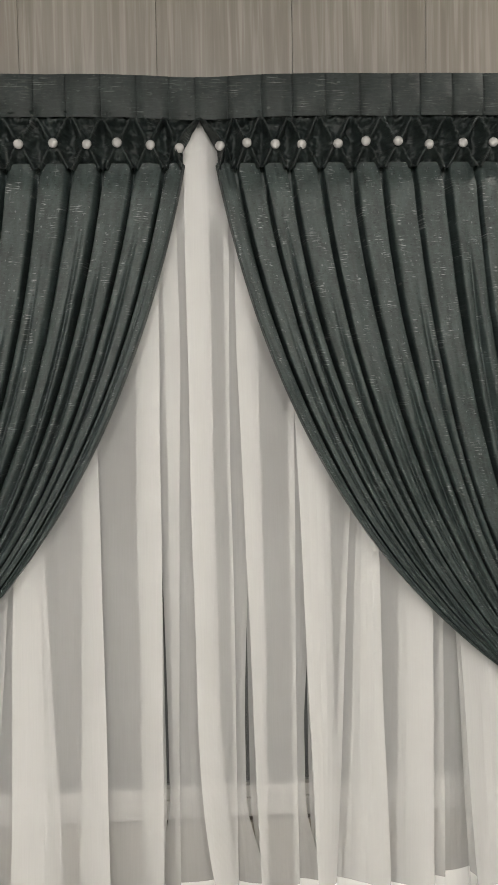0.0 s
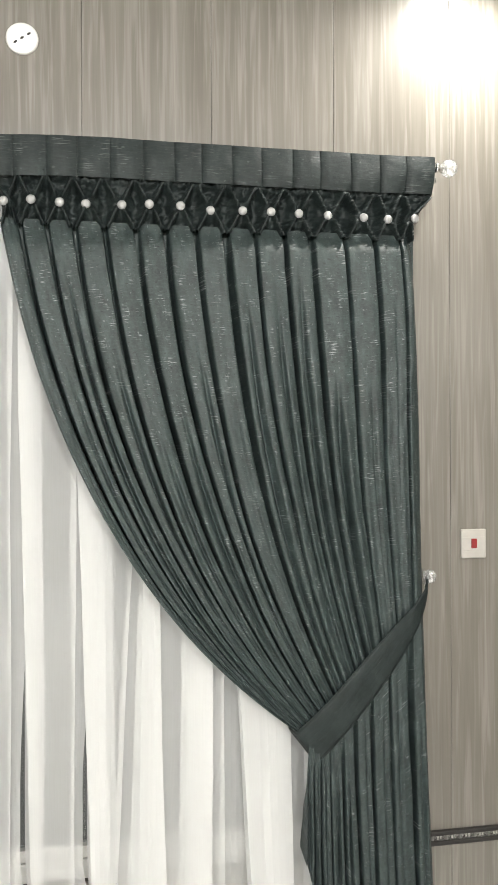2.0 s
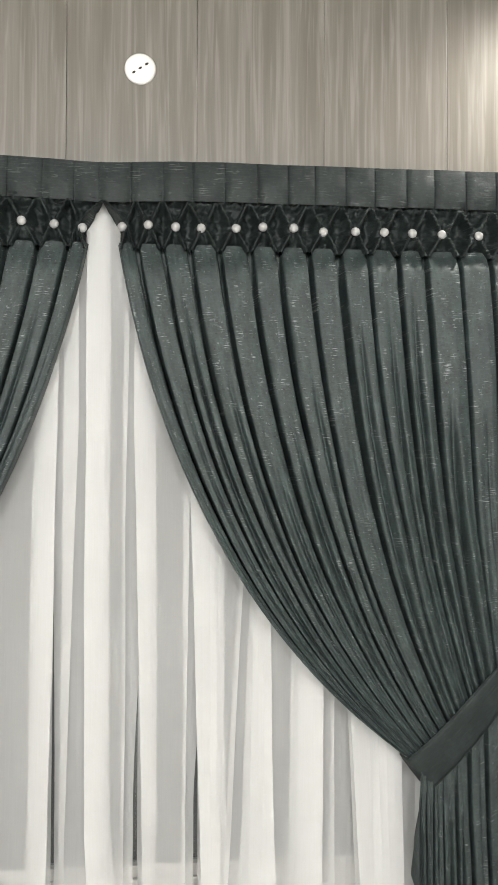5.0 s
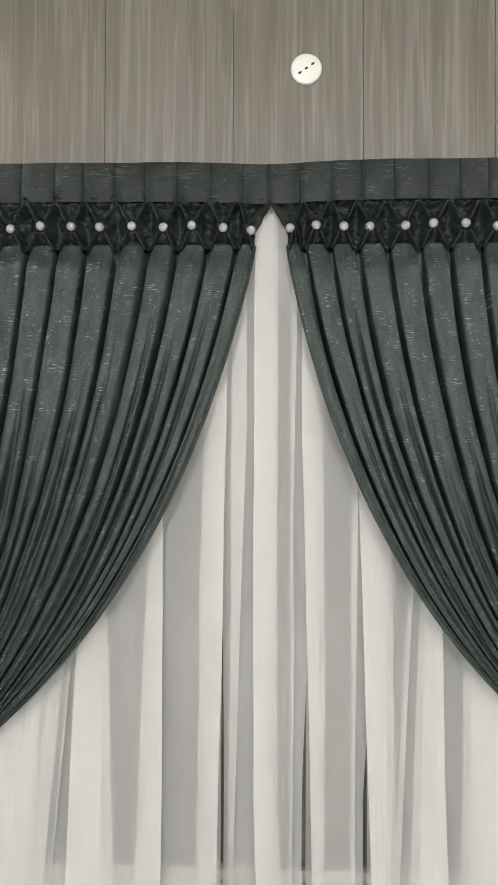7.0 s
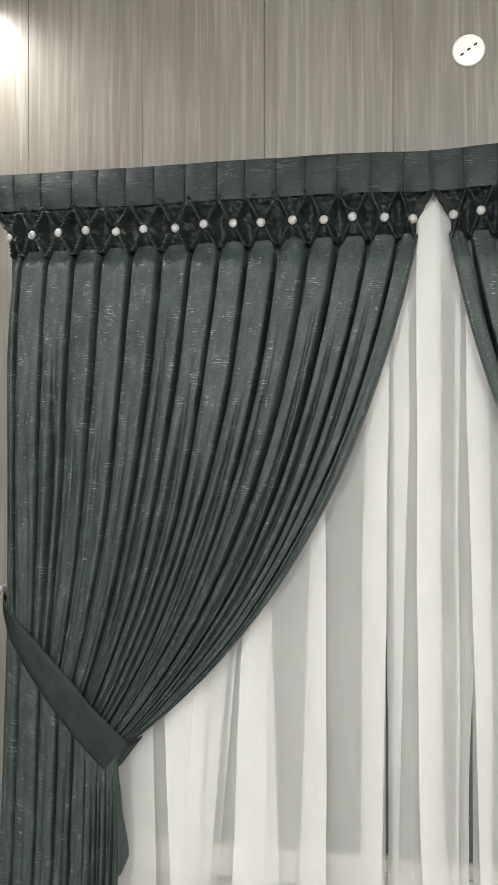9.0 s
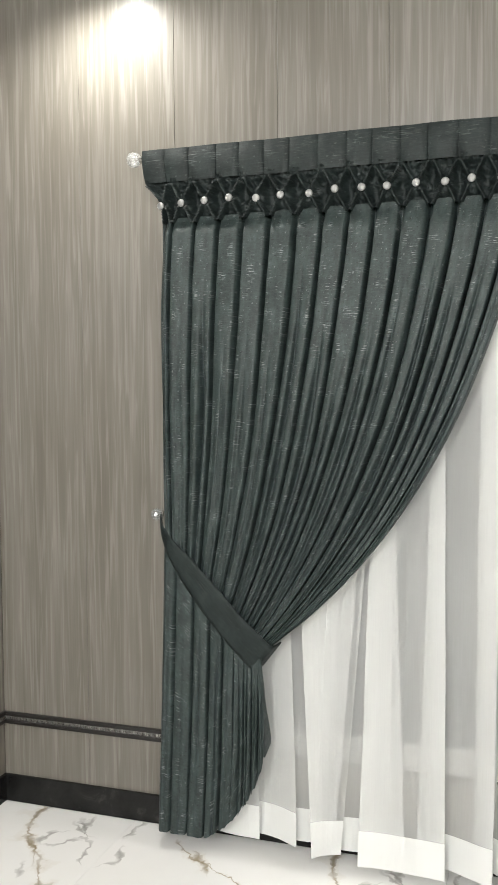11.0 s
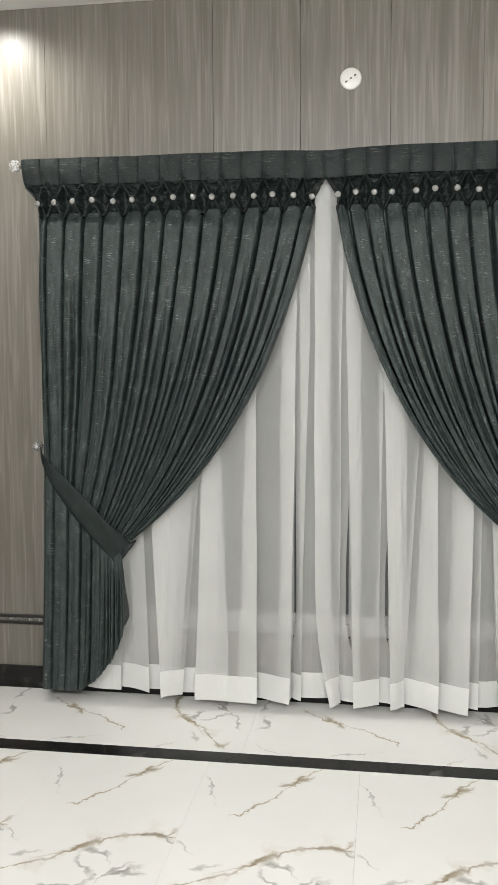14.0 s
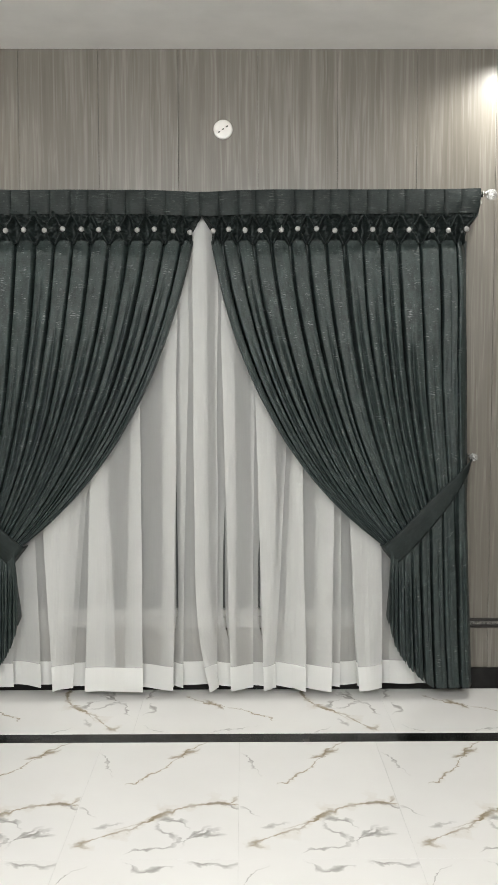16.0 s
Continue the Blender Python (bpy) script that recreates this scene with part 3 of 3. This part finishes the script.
    depth = depth * np.clip(0.95 + 0.85 * wobble(crease * 2.3, VV * 2.2, seed + 3), 0.5, 1.4)
    xt = top_x(PP)
    zt = np.full_like(xt, Z_GATHER + 0.020)
    g = 1 - (1 - U) ** 2.1
    xb = 1.325 - 0.418 * g
    zb = 1.150 - 0.375 * g
    # a drape's inner edge falls steeply and then swings out towards the tie
    cx = xt + ((0.215 if sign > 0 else 0.238) * U) * (xb - xt)
    cz = zt - (0.5 + (0.186 if sign > 0 else 0.178) * U) * (zt - zb)
    X = bezier(xt, cx, xb, VV)
    Z = bezier(zt, cz, zb, VV)
    width = np.gradient(X, axis=1) / np.maximum(np.gradient(PP, axis=1), 1e-6)
    depth = depth * np.clip(np.abs(width) / 0.060, 0.14, 1.0)            # narrow pleats are shallow
    X = X + shift * np.abs(width) + 0.007 * wobble(crease * 1.7, VV * 2.6, seed + 7) * np.sin(math.pi * VV)
    sub = np.sin(4 * math.pi * f + 2.5 * wobble(cell * 1.3, VV * 1.3, seed + 4)) * smoothstep(0.15, 0.6, VV)
    tone = 0.5 + 0.5 * wobble(cell * 2.9, VV * 1.6, seed + 8)
    Y = -0.150 - 0.028 * smoothstep(0.0, 0.4, VV) + depth * (1 - face) - 0.012 * slope * (1 - 0.7 * VV * U) - 0.0045 * sub * face * (0.4 + tone) * (1 - 0.4 * U) + 0.026 * smoothstep(0.05, 0.0, VV) + 0.018 * smoothstep(0.20, 0.0, VV) - 0.003 * wobble(PP * 4, VV * 16, seed + 2)
    Y = Y + 0.055 * smoothstep(0.05, 0.0, U)
    Y = Y - 0.010 * smoothstep(0.86, 1.0, U) * np.sin(math.pi * np.clip(VV, 0, 1))
    Y = np.minimum(Y, -0.080)
    sheet("drape", np.stack([sign * X, Y, Z], -1), np.stack([PP * 0.17 + seed, 2.3 - VV * (1.15 + 0.75 * U)], -1), SATIN, cur, "long pleats swept aside to the tieback")
    # turned-back inner edge of the drape
    T, V2 = np.meshgrid(np.linspace(0, 1, 4), V)
    ix, iy, iz = X[:, 0][:, None], Y[:, 0][:, None], Z[:, 0][:, None]
    sheet("inner_edge", np.stack([sign * (ix + 0.012 * T), iy + (0.045 * T) * np.ones_like(T), iz + 0.004 * T], -1), np.stack([T * 0.05, 2.3 - V2 * 1.9], -1), SATIN, cur)

    # the tail below the tieback
    m = 10
    P = np.concatenate([(c + FRACTIONS) for c in range(m)] + [[m]])
    V = np.linspace(0, 1, 46)
    PP, VV = np.meshgrid(P, V)
    f = np.where(PP >= m, 1.0, PP - np.floor(PP))
    cell = np.clip(np.floor(PP), 0, m - 1)
    U = PP / m                                     # 0 at the wall side
    face, shift, slope = fold(f, cell, VV, rng, m, -sign, (0.35, 1.0))
    crease = np.round(PP)
    g = 1 - (1 - U) ** 2.0
    xs0, zs0 = 1.324 - 0.391 * g, 1.150 - 0.385 * g
    xe = 1.362 - 0.440 * (1 - (1 - U) ** 1.7)
    ze = 0.062 + 0.320 * np.clip((U - 0.30) / 0.64, 0, 1) ** 1.35
    ze = ze + 0.004 * wobble(crease * 1.9, PP * 0, seed + 6) + 0.030 * (1 - face) * smoothstep(0.25, 0.6, U) + 0.010 * np.abs(np.sin(math.pi * 27 * (1 - (1 - U) ** 1.3))) * smoothstep(0.3, 0.6, U)
    cx = xs0 + 0.30 * (xe - xs0) - 0.008 * U
    cz = zs0 - 0.4 * (zs0 - ze)
    X, Z = bezier(xs0, cx, xe, VV), bezier(zs0, cz, ze, VV)
    width = np.abs(np.gradient(X, axis=1) / np.maximum(np.gradient(PP, axis=1), 1e-6))
    depth = (0.020 + 0.105 * smoothstep(0.03, 0.5, VV)) * (1 - 0.62 * U)
    depth = depth * np.clip(0.9 + 1.3 * wobble(crease * 2.7, VV * 1.4, seed + 13), 0.2, 1.9)
    depth = depth * (1 - 0.92 * smoothstep(0.38, 0.58, U) * (1 - smoothstep(0.15, 0.80, VV)))     # a flat panel under the band's tip
    X = X + 1.3 * shift * width * smoothstep(0.0, 0.06, U) + 0.006 * smoothstep(0.0, 0.06, U) * wobble(crease * 1.3, VV * 2.0, seed + 17) * VV
    Y = -0.182 + depth * (1 - face) - 0.010 * slope - 0.0045 * np.sin(2 * math.pi * 13.5 * (1 - (1 - U) ** 1.3)) * smoothstep(0.25, 0.8, VV) * smoothstep(0.3, 0.55, U) + 0.055 * smoothstep(0.05, 0.0, U) - 0.004 * U - 0.004 * np.sin(math.pi * U) * (1 - VV) - 0.0016 * wobble(PP * 4, VV * 12, seed + 12)
    sheet("tail", np.stack([sign * X, Y, Z], -1), np.stack([PP * 0.12 + seed, 1.2 - VV * 0.95], -1), SATIN, cur, "gathered tail fanning out below the tieback")
    return cur


def tieback(sign):
    """A tapered band from the wall knob round the gathered cloth and back."""
    tie = thing("curtain_tieback", "plain dark grey satin tieback band round the gathered curtain", "tieback", "pair of tiebacks")
    up = np.array([(1.352, 1.212), (1.322, 1.192), (1.262, 1.142), (1.175, 1.066), (1.085, 0.978), (0.990, 0.874), (0.892, 0.780), (0.889, 0.772)])
    lo = np.array([(1.347, 1.186), (1.318, 1.146), (1.278, 1.086), (1.216, 0.992), (1.142, 0.896), (1.058, 0.796), (0.962, 0.690), (0.957, 0.684)])
    yy = np.array([-0.080, -0.150, -0.192, -0.204, -0.208, -0.205, -0.185, -0.085])
    s = np.linspace(0, 1, len(up))
    q = np.linspace(0, 1, 60)

    def curve(v):
        c = np.interp(q, s, v)
        for _ in range(3):
            c[1:-1] = (c[:-2] + 2 * c[1:-1] + c[2:]) / 4
        return c

    ux, uz, lx, lz, y = curve(up[:, 0]), curve(up[:, 1]), curve(lo[:, 0]), curve(lo[:, 1]), curve(yy)
    T, Q = np.meshgrid(np.linspace(0, 1, 11), np.arange(60), indexing="ij")
    crown = 1 - np.abs(2 * T - 1) ** 3
    X = ux[Q] * (1 - T) + lx[Q] * T
    Z = uz[Q] * (1 - T) + lz[Q] * T
    Y = y[Q] - 0.003 * crown + 0.002 * wobble(Q * 0.16, T * 2, 3.0 + sign)
    front = sheet("band", np.stack([sign * X, Y, Z], -1), np.stack([q[Q] * 0.6, T * 0.1], -1), SATIN_BAND, tie)
    mod = front.modifiers.new("thickness", "SOLIDIFY")
    mod.thickness, mod.offset = 0.005, 0.0
    for row in (0, -1):                          # stitched edges
        A, R = np.meshgrid(np.linspace(0, 2 * math.pi, 9), np.arange(60), indexing="ij")
        sheet("piping", np.stack([sign * X[row][R], Y[row][R] + 0.0030 * np.cos(A), Z[row][R] + 0.0030 * np.sin(A)], -1), np.stack([q[R] * 0.6, A * 0.002], -1), SATIN_BAND, tie)
    return tie


def tie_knob(sign, x):
    knob = thing("tieback_knob", "small crystal tieback knob on a chrome stem on the wall", "knob", "pair of knobs")
    turn = pose(sign * x, 0, 1.213, 90, 0, 0)
    part("stem", lathe([(0, 0), (0.016, 0), (0.016, 0.004), (0.006, 0.007), (0.005, 0.052), (0.011, 0.056), (0.011, 0.060), (0, 0.060)], turn, 20), CHROME, knob, smooth=True)
    bm = bmesh.new()
    bmesh.ops.create_icosphere(bm, subdivisions=2, radius=0.0235, matrix=turn @ pose(0, 0, 0.074))
    part("crystal", bm, CRYSTAL, knob, "faceted crystal ball").visible_shadow = False
    part("cap", lathe([(0, 0), (0.009, 0), (0.007, 0.004), (0, 0.005)], turn @ pose(0, 0, 0.090), 16), CHROME, knob, smooth=True)
    bm = bmesh.new()                             # ring that holds the band
    for i in range(24):
        a = 2 * math.pi * i / 24
        for j in range(6):
            b = 2 * math.pi * j / 6
            r = 0.013 + 0.0018 * math.cos(b)
            bm.verts.new((sign * (x - 0.012) + 0.0018 * math.sin(b), -0.060 + r * math.sin(a) * 0.6, 1.196 + r * math.cos(a)))
    bm.verts.ensure_lookup_table()
    for i in range(24):
        for j in range(6):
            a, b = i * 6, ((i + 1) % 24) * 6
            bm.faces.new([bm.verts[a + j], bm.verts[a + (j + 1) % 6], bm.verts[b + (j + 1) % 6], bm.verts[b + j]])
    part("ring", bm, CHROME, knob, smooth=True)
    return knob


dark_curtain(1, BUTTONS_RIGHT, 3)
dark_curtain(-1, BUTTONS_LEFT, 11)
for sgn, kx in ((1, 1.362), (-1, 1.371)):
    tieback(sgn)
    tie_knob(sgn, kx)

# ---------------------------------------------------------------- voile panels
# Four loose panels that part in narrow slits. Each fold: where its two edges hang at breast height and at the hem,
# which edge is the crisp one in front (+1 the right, -1 the left, 0 neither), and how late the lean sets in.
PANEL_A = [(-1.10, -0.99, -1.09, -0.97, 1, 1), (-0.985, -0.865, -0.990, -0.833, 0, 1), (-0.822, -0.602, -0.766, -0.697, -1, 1), (-0.588, -0.576, -0.668, -0.658, 0, 1),
           (-0.560, -0.493, -0.592, -0.460, -1, 1), (-0.372, -0.314, -0.408, -0.306, 1, 1), (-0.210, -0.137, -0.224, -0.153, 1, 1)]
PANEL_B = [(-0.119, -0.084, -0.119, -0.108, 0, 1), (-0.049, 0.022, 0.004, 0.066, -1, 4), (0.060, 0.070, 0.060, 0.066, 0, 1)]
PANEL_C = [(0.104, 0.160, 0.132, 0.164, -1, 1), (0.240, 0.256, 0.236, 0.248, 0, 1)]
PANEL_D = [(0.268, 0.362, 0.297, 0.385, -1, 1), (0.407, 0.419, 0.350, 0.360, 0, 1), (0.447, 0.498, 0.396, 0.509, 1, 1), (0.572, 0.662, 0.555, 0.642, 1, 1),
           (0.690, 0.700, 0.680, 0.688, 0, 1), (0.716, 0.772, 0.772, 0.796, -1, 1), (0.792, 0.895, 0.767, 0.898, 1, 1), (0.95, 1.08, 0.95, 1.08, 0, 1)]
CHEST, HEM_TOP, VOILE_TOP, VOILE_FOOT = 1.25, 0.17, 2.43, 0.046


def voile(folds, left, right, seed):
    """left, right: the panel's edges as (x above the slit, the slit's top, how far it opens, the sideways shift at the hem)."""
    ob = thing("sheer_curtain", "white translucent voile panel in crisp folds with deep opaque hem", "sheer curtain", "voile panels")
    rng = np.random.RandomState(seed)
    rows = 80
    zz = np.linspace(VOILE_TOP, VOILE_FOOT, rows)
    V = np.linspace(0, 1, rows)
    fall = np.clip((CHEST - zz) / (CHEST - HEM_TOP), -0.45, 1.1)

    def line(top, hem, power, waver):
        f = np.sign(fall) * np.abs(fall) ** power if power == 1 else np.clip(fall, 0, 2) ** power
        drift = np.array([noise.noise((z * 1.7, waver * 7.3, seed)) for z in zz]) * 0.006
        return top + (hem - top) * f + drift

    def border(x, top, opening, hem):
        wedge = smoothstep(top, 0.62, zz) * (1 - smoothstep(0.42, 0.19, zz))
        return x + opening * wedge + hem * smoothstep(0.45, 0.17, zz)

    corners = [(border(*left), 0.25)]
    for n, (lt, rt, lh, rh, crisp, power) in enumerate(folds):
        L, R = line(lt, lh, power, n + 0.1), line(rt, rh, power, n + 0.6)
        w = R - L
        a, b, c = rng.uniform(0.04, 0.14), rng.uniform(0.16, 0.34), rng.uniform(0.02, 0.06)
        if crisp > 0:
            corners += [(R, 1.0), (L + b * w, 0.45), (R - c * w, 0.65), (L + a * w * 0, 0.05)]
        elif crisp < 0:
            corners += [(R, 0.05), (L + c * w, 0.35), (R - b * w, 0.55), (L, 1.0)]
        else:
            corners += [(R, 0.55), (L, 0.25)]
    corners.append((border(*right), 0.45))
    xs, ys, us = [], [], []
    run = seed * 3.3
    steps = 6
    for i in range(len(corners) - 1):
        (xa, fa), (xb, fb) = corners[i], corners[i + 1]
        span = float(np.mean(np.abs(xb - xa)))
        for j in range(steps + (i == len(corners) - 2)):
            t = j / steps
            x = xa + (xb - xa) * t
            front = fa + (fb - fa) * t
            calm = smoothstep(1.0, 0.8, np.abs(x))
            belly = 0.010 * math.sin(math.pi * t) * min(1.0, span / 0.08) * math.sin(i * 2.1 + seed)
            y = -0.038 - front * (0.024 + (0.030 + 0.085 * calm) * V ** 1.6) - belly * V
            xs.append(x)
            ys.append(y)
            us.append(np.full(rows, run))
            run += span / steps
    X, Y, U = np.array(xs).T, np.array(ys).T, np.array(us).T
    Z = zz[:, None] + np.zeros_like(X)
    Z = Z + (0.007 * wobble(X * 6, Y * 20, seed)) * V[:, None] ** 2
    top = int(np.argmax(zz < 0.196))
    sheet("voile", np.stack([X, Y, Z], -1), np.stack([U, Z], -1), VOILE, ob, smooth=False)
    sheet("hem", np.stack([X[top:], Y[top:] - 0.0015, Z[top:]], -1), np.stack([U[top:], Z[top:]], -1), HEM, ob, "doubled white hem", smooth=False)
    return ob


voile(PANEL_A, (-1.24, 2.0, 0.0, 0.0), (-0.141, 2.0, 0.0, -0.014), 21)
voile(PANEL_B, (-0.146, 1.65, 0.012, -0.020), (0.117, 1.28, -0.022, 0.024), 22)
voile(PANEL_C, (0.107, 2.0, 0.0, 0.024), (0.298, 1.08, -0.026, 0.012), 23)
voile(PANEL_D, (0.285, 2.0, 0.0, 0.012), (1.24, 2.0, 0.0, 0.0), 24)

# ---------------------------------------------------------------- fittings on the wall
disc = thing("wall_cover_plate", "round white plastic cover plate with three dark holes", "cover plate")
place = pose(0.1025, -0.001, 2.850, 90, 0, 0)
part("plate", lathe([(0, 0), (0.0475, 0), (0.048, 0.004), (0.0455, 0.0085), (0.040, 0.0105), (0, 0.0115)], place, 48), WHITE, disc, smooth=True)
for k in (-1, 0, 1):
    hole = place @ pose(0.0195 * k, 0.0135 * k, 0.0108, 0, 0, 35)
    bm = lathe([(0, 0), (0.0042, 0), (0.0042, 0.0012), (0, 0.0012)], Matrix.Diagonal((1.5, 0.8, 1, 1)), 16)
    bm.transform(hole)
    part("hole", bm, DARK, disc, "dark screw hole")

switch = thing("light_switch", "white wall switch plate with a red rocker", "light switch")
part("plate", boxed(1.502, -0.010, 1.258, 1.590, -0.0005, 1.354, 0.003), PLATE, switch)
inset = part("inset", boxed(1.507, -0.0115, 1.284, 1.585, -0.009, 1.328, 0.001), PLATE, switch)
part("rocker", boxed(1.536, -0.0155, 1.291, 1.556, -0.011, 1.323, 0.002), RED, inset, "red rocker")

socket = thing("wall_socket", "white wall socket plate under the dado strip", "socket")
socket_plate = part("plate", boxed(1.682, -0.010, 0.217, 1.769, -0.0005, 0.316, 0.003), PLATE, socket)
part("rocker", boxed(1.742, -0.0135, 0.281, 1.757, -0.0095, 0.297, 0.001), PLATE, socket)
for hx, hz, w, h in ((1.703, 0.293, 0.007, 0.004), (1.722, 0.293, 0.007, 0.004), (1.712, 0.278, 0.004, 0.009), (1.703, 0.258, 0.007, 0.004), (1.722, 0.258, 0.007, 0.004), (1.749, 0.293, 0.006, 0.003)):
    part("slot", boxed(hx - w / 2, -0.0140, hz - h / 2, hx + w / 2, -0.0098, hz + h / 2), DARK, socket_plate)

# ---------------------------------------------------------------- ceiling lamps
for sx in (-1.575, 1.53):
    ob = thing("downlight", "small round recessed ceiling downlight", "downlight", "downlights")
    part("ring", lathe([(0.040, 0), (0.055, 0), (0.053, -0.006), (0.042, -0.006), (0.040, 0)], pose(sx, -0.26, CEIL), 28), WHITE, ob, smooth=True)
    part("lens", lathe([(0, 0), (0.039, 0), (0.039, -0.002), (0, -0.002)], pose(sx, -0.26, CEIL - 0.001), 28), DIFFUSER, ob)
# made-up pendants round the fill lamps; the room's real lights are unknown
for sx in (-0.8, 0.8):
    ob = thing("stand_in_pendant", "added white globe on a chrome rod, standing in for unseen room lights", "pendant lamp", "pendant lamps")
    part("rod", lathe([(0, 2.86), (0.008, 2.86), (0.008, CEIL - 0.02), (0.05, CEIL - 0.02), (0.05, CEIL), (0, CEIL)], pose(sx, -5.2, 0), 20), CHROME, ob, smooth=True)
    globe = [(0.155 * math.sin(math.pi * i / 16), 2.70 - 0.155 * math.cos(math.pi * i / 16)) for i in range(17)]
    globe[0], globe[-1] = (0, 2.545), (0, 2.855)
    part("globe", lathe(globe, pose(sx, -5.2, 0), 32), DIFFUSER, ob, "glowing white globe of the stand-in lamp", smooth=True).visible_shadow = False

# ---------------------------------------------------------------- floor tiles and black border
tile_meshes = {}


def tile(parent, x0, y0, x1, y1, origin, turned, material=None):
    """One tile; origin is the corner of the uncut tile, so that cut tiles keep its pattern."""
    if x1 - x0 < 0.01 or y1 - y0 < 0.01:
        return
    j = 0.0002
    ox, oy = origin
    cx0, cy0, cx1, cy1 = x0 - ox + j, y0 - oy + j, x1 - ox - j, y1 - oy - j
    m = pose(ox, oy, 0)
    if turned:                                     # quarter turn: tile axes run along the room's other way
        cx0, cy0, cx1, cy1 = cy0, 1.2 - cx1, cy1, 1.2 - cx0
        m = pose(ox + 1.2, oy, 0, 0, 0, 90)
    key = (round(cx0, 3), round(cy0, 3), round(cx1, 3), round(cy1, 3), turned, material is None)
    if key not in tile_meshes:
        bm = boxed(cx0, cy0, -0.010, cx1, cy1, 0.0, 0.0005)
        mesh = bpy.data.meshes.new("tile")
        bm.to_mesh(mesh)
        bm.free()
        mesh.materials.append(material or MARBLE)
        tile_meshes[key] = mesh
    ob = new("tile" if material is None else "border_tile", tile_meshes[key])
    ob.parent = parent
    ob.matrix_world = m


BX0, BX1, BY0, BY1 = -1.494, 1.534, -6.6, -0.595     # outer edge of the black border
BW = 0.094
# strip along the window wall
k = -3
while 0.894 + 1.2 * k < RIGHT:
    ox = 0.894 + 1.2 * k
    tile(floor, max(ox, LEFT), BY1, min(ox + 1.2, RIGHT), -0.0145, (ox, BY1), True)
    tile(floor, max(ox, BX0), BY1 - BW, min(ox + 1.2, BX1), BY1, (ox, BY1 - BW), False, BLACK)
    k += 1
# border along both sides, and the field beyond it
for i in range(5):
    oy = BY1 - BW - 1.2 * (i + 1)
    a, b = max(oy, BY0), oy + 1.2
    tile(floor, BX0, a, BX0 + BW, b, (BX0, oy), False, BLACK)
    tile(floor, BX1 - BW, a, BX1, b, (BX1 - BW, oy), False, BLACK)
for i in range(6):
    oy = BY1 - 1.2 * (i + 1)
    a = max(oy, BACK)
    tile(floor, LEFT, a, BX0, oy + 1.2, (LEFT, oy), False)
    tile(floor, BX1, a, RIGHT, oy + 1.2, (BX1, oy), False)
tile(floor, BX0, BACK, BX1, BY0, (BX0, BY0 - 0.6), False)
for i in range(6):
    oy = -1.655 - 1.2 * i
    a, b = max(oy, BY0), min(oy + 1.2, BY1 - BW)
    for k in range(-4, 4):
        ox = 0.180 + 0.604 * k
        c, d = max(ox, BX0 + BW), min(ox + 0.604, BX1 - BW)
        if d > c and b > a:
            tile(floor, c, a, d, b, (ox, oy), False)
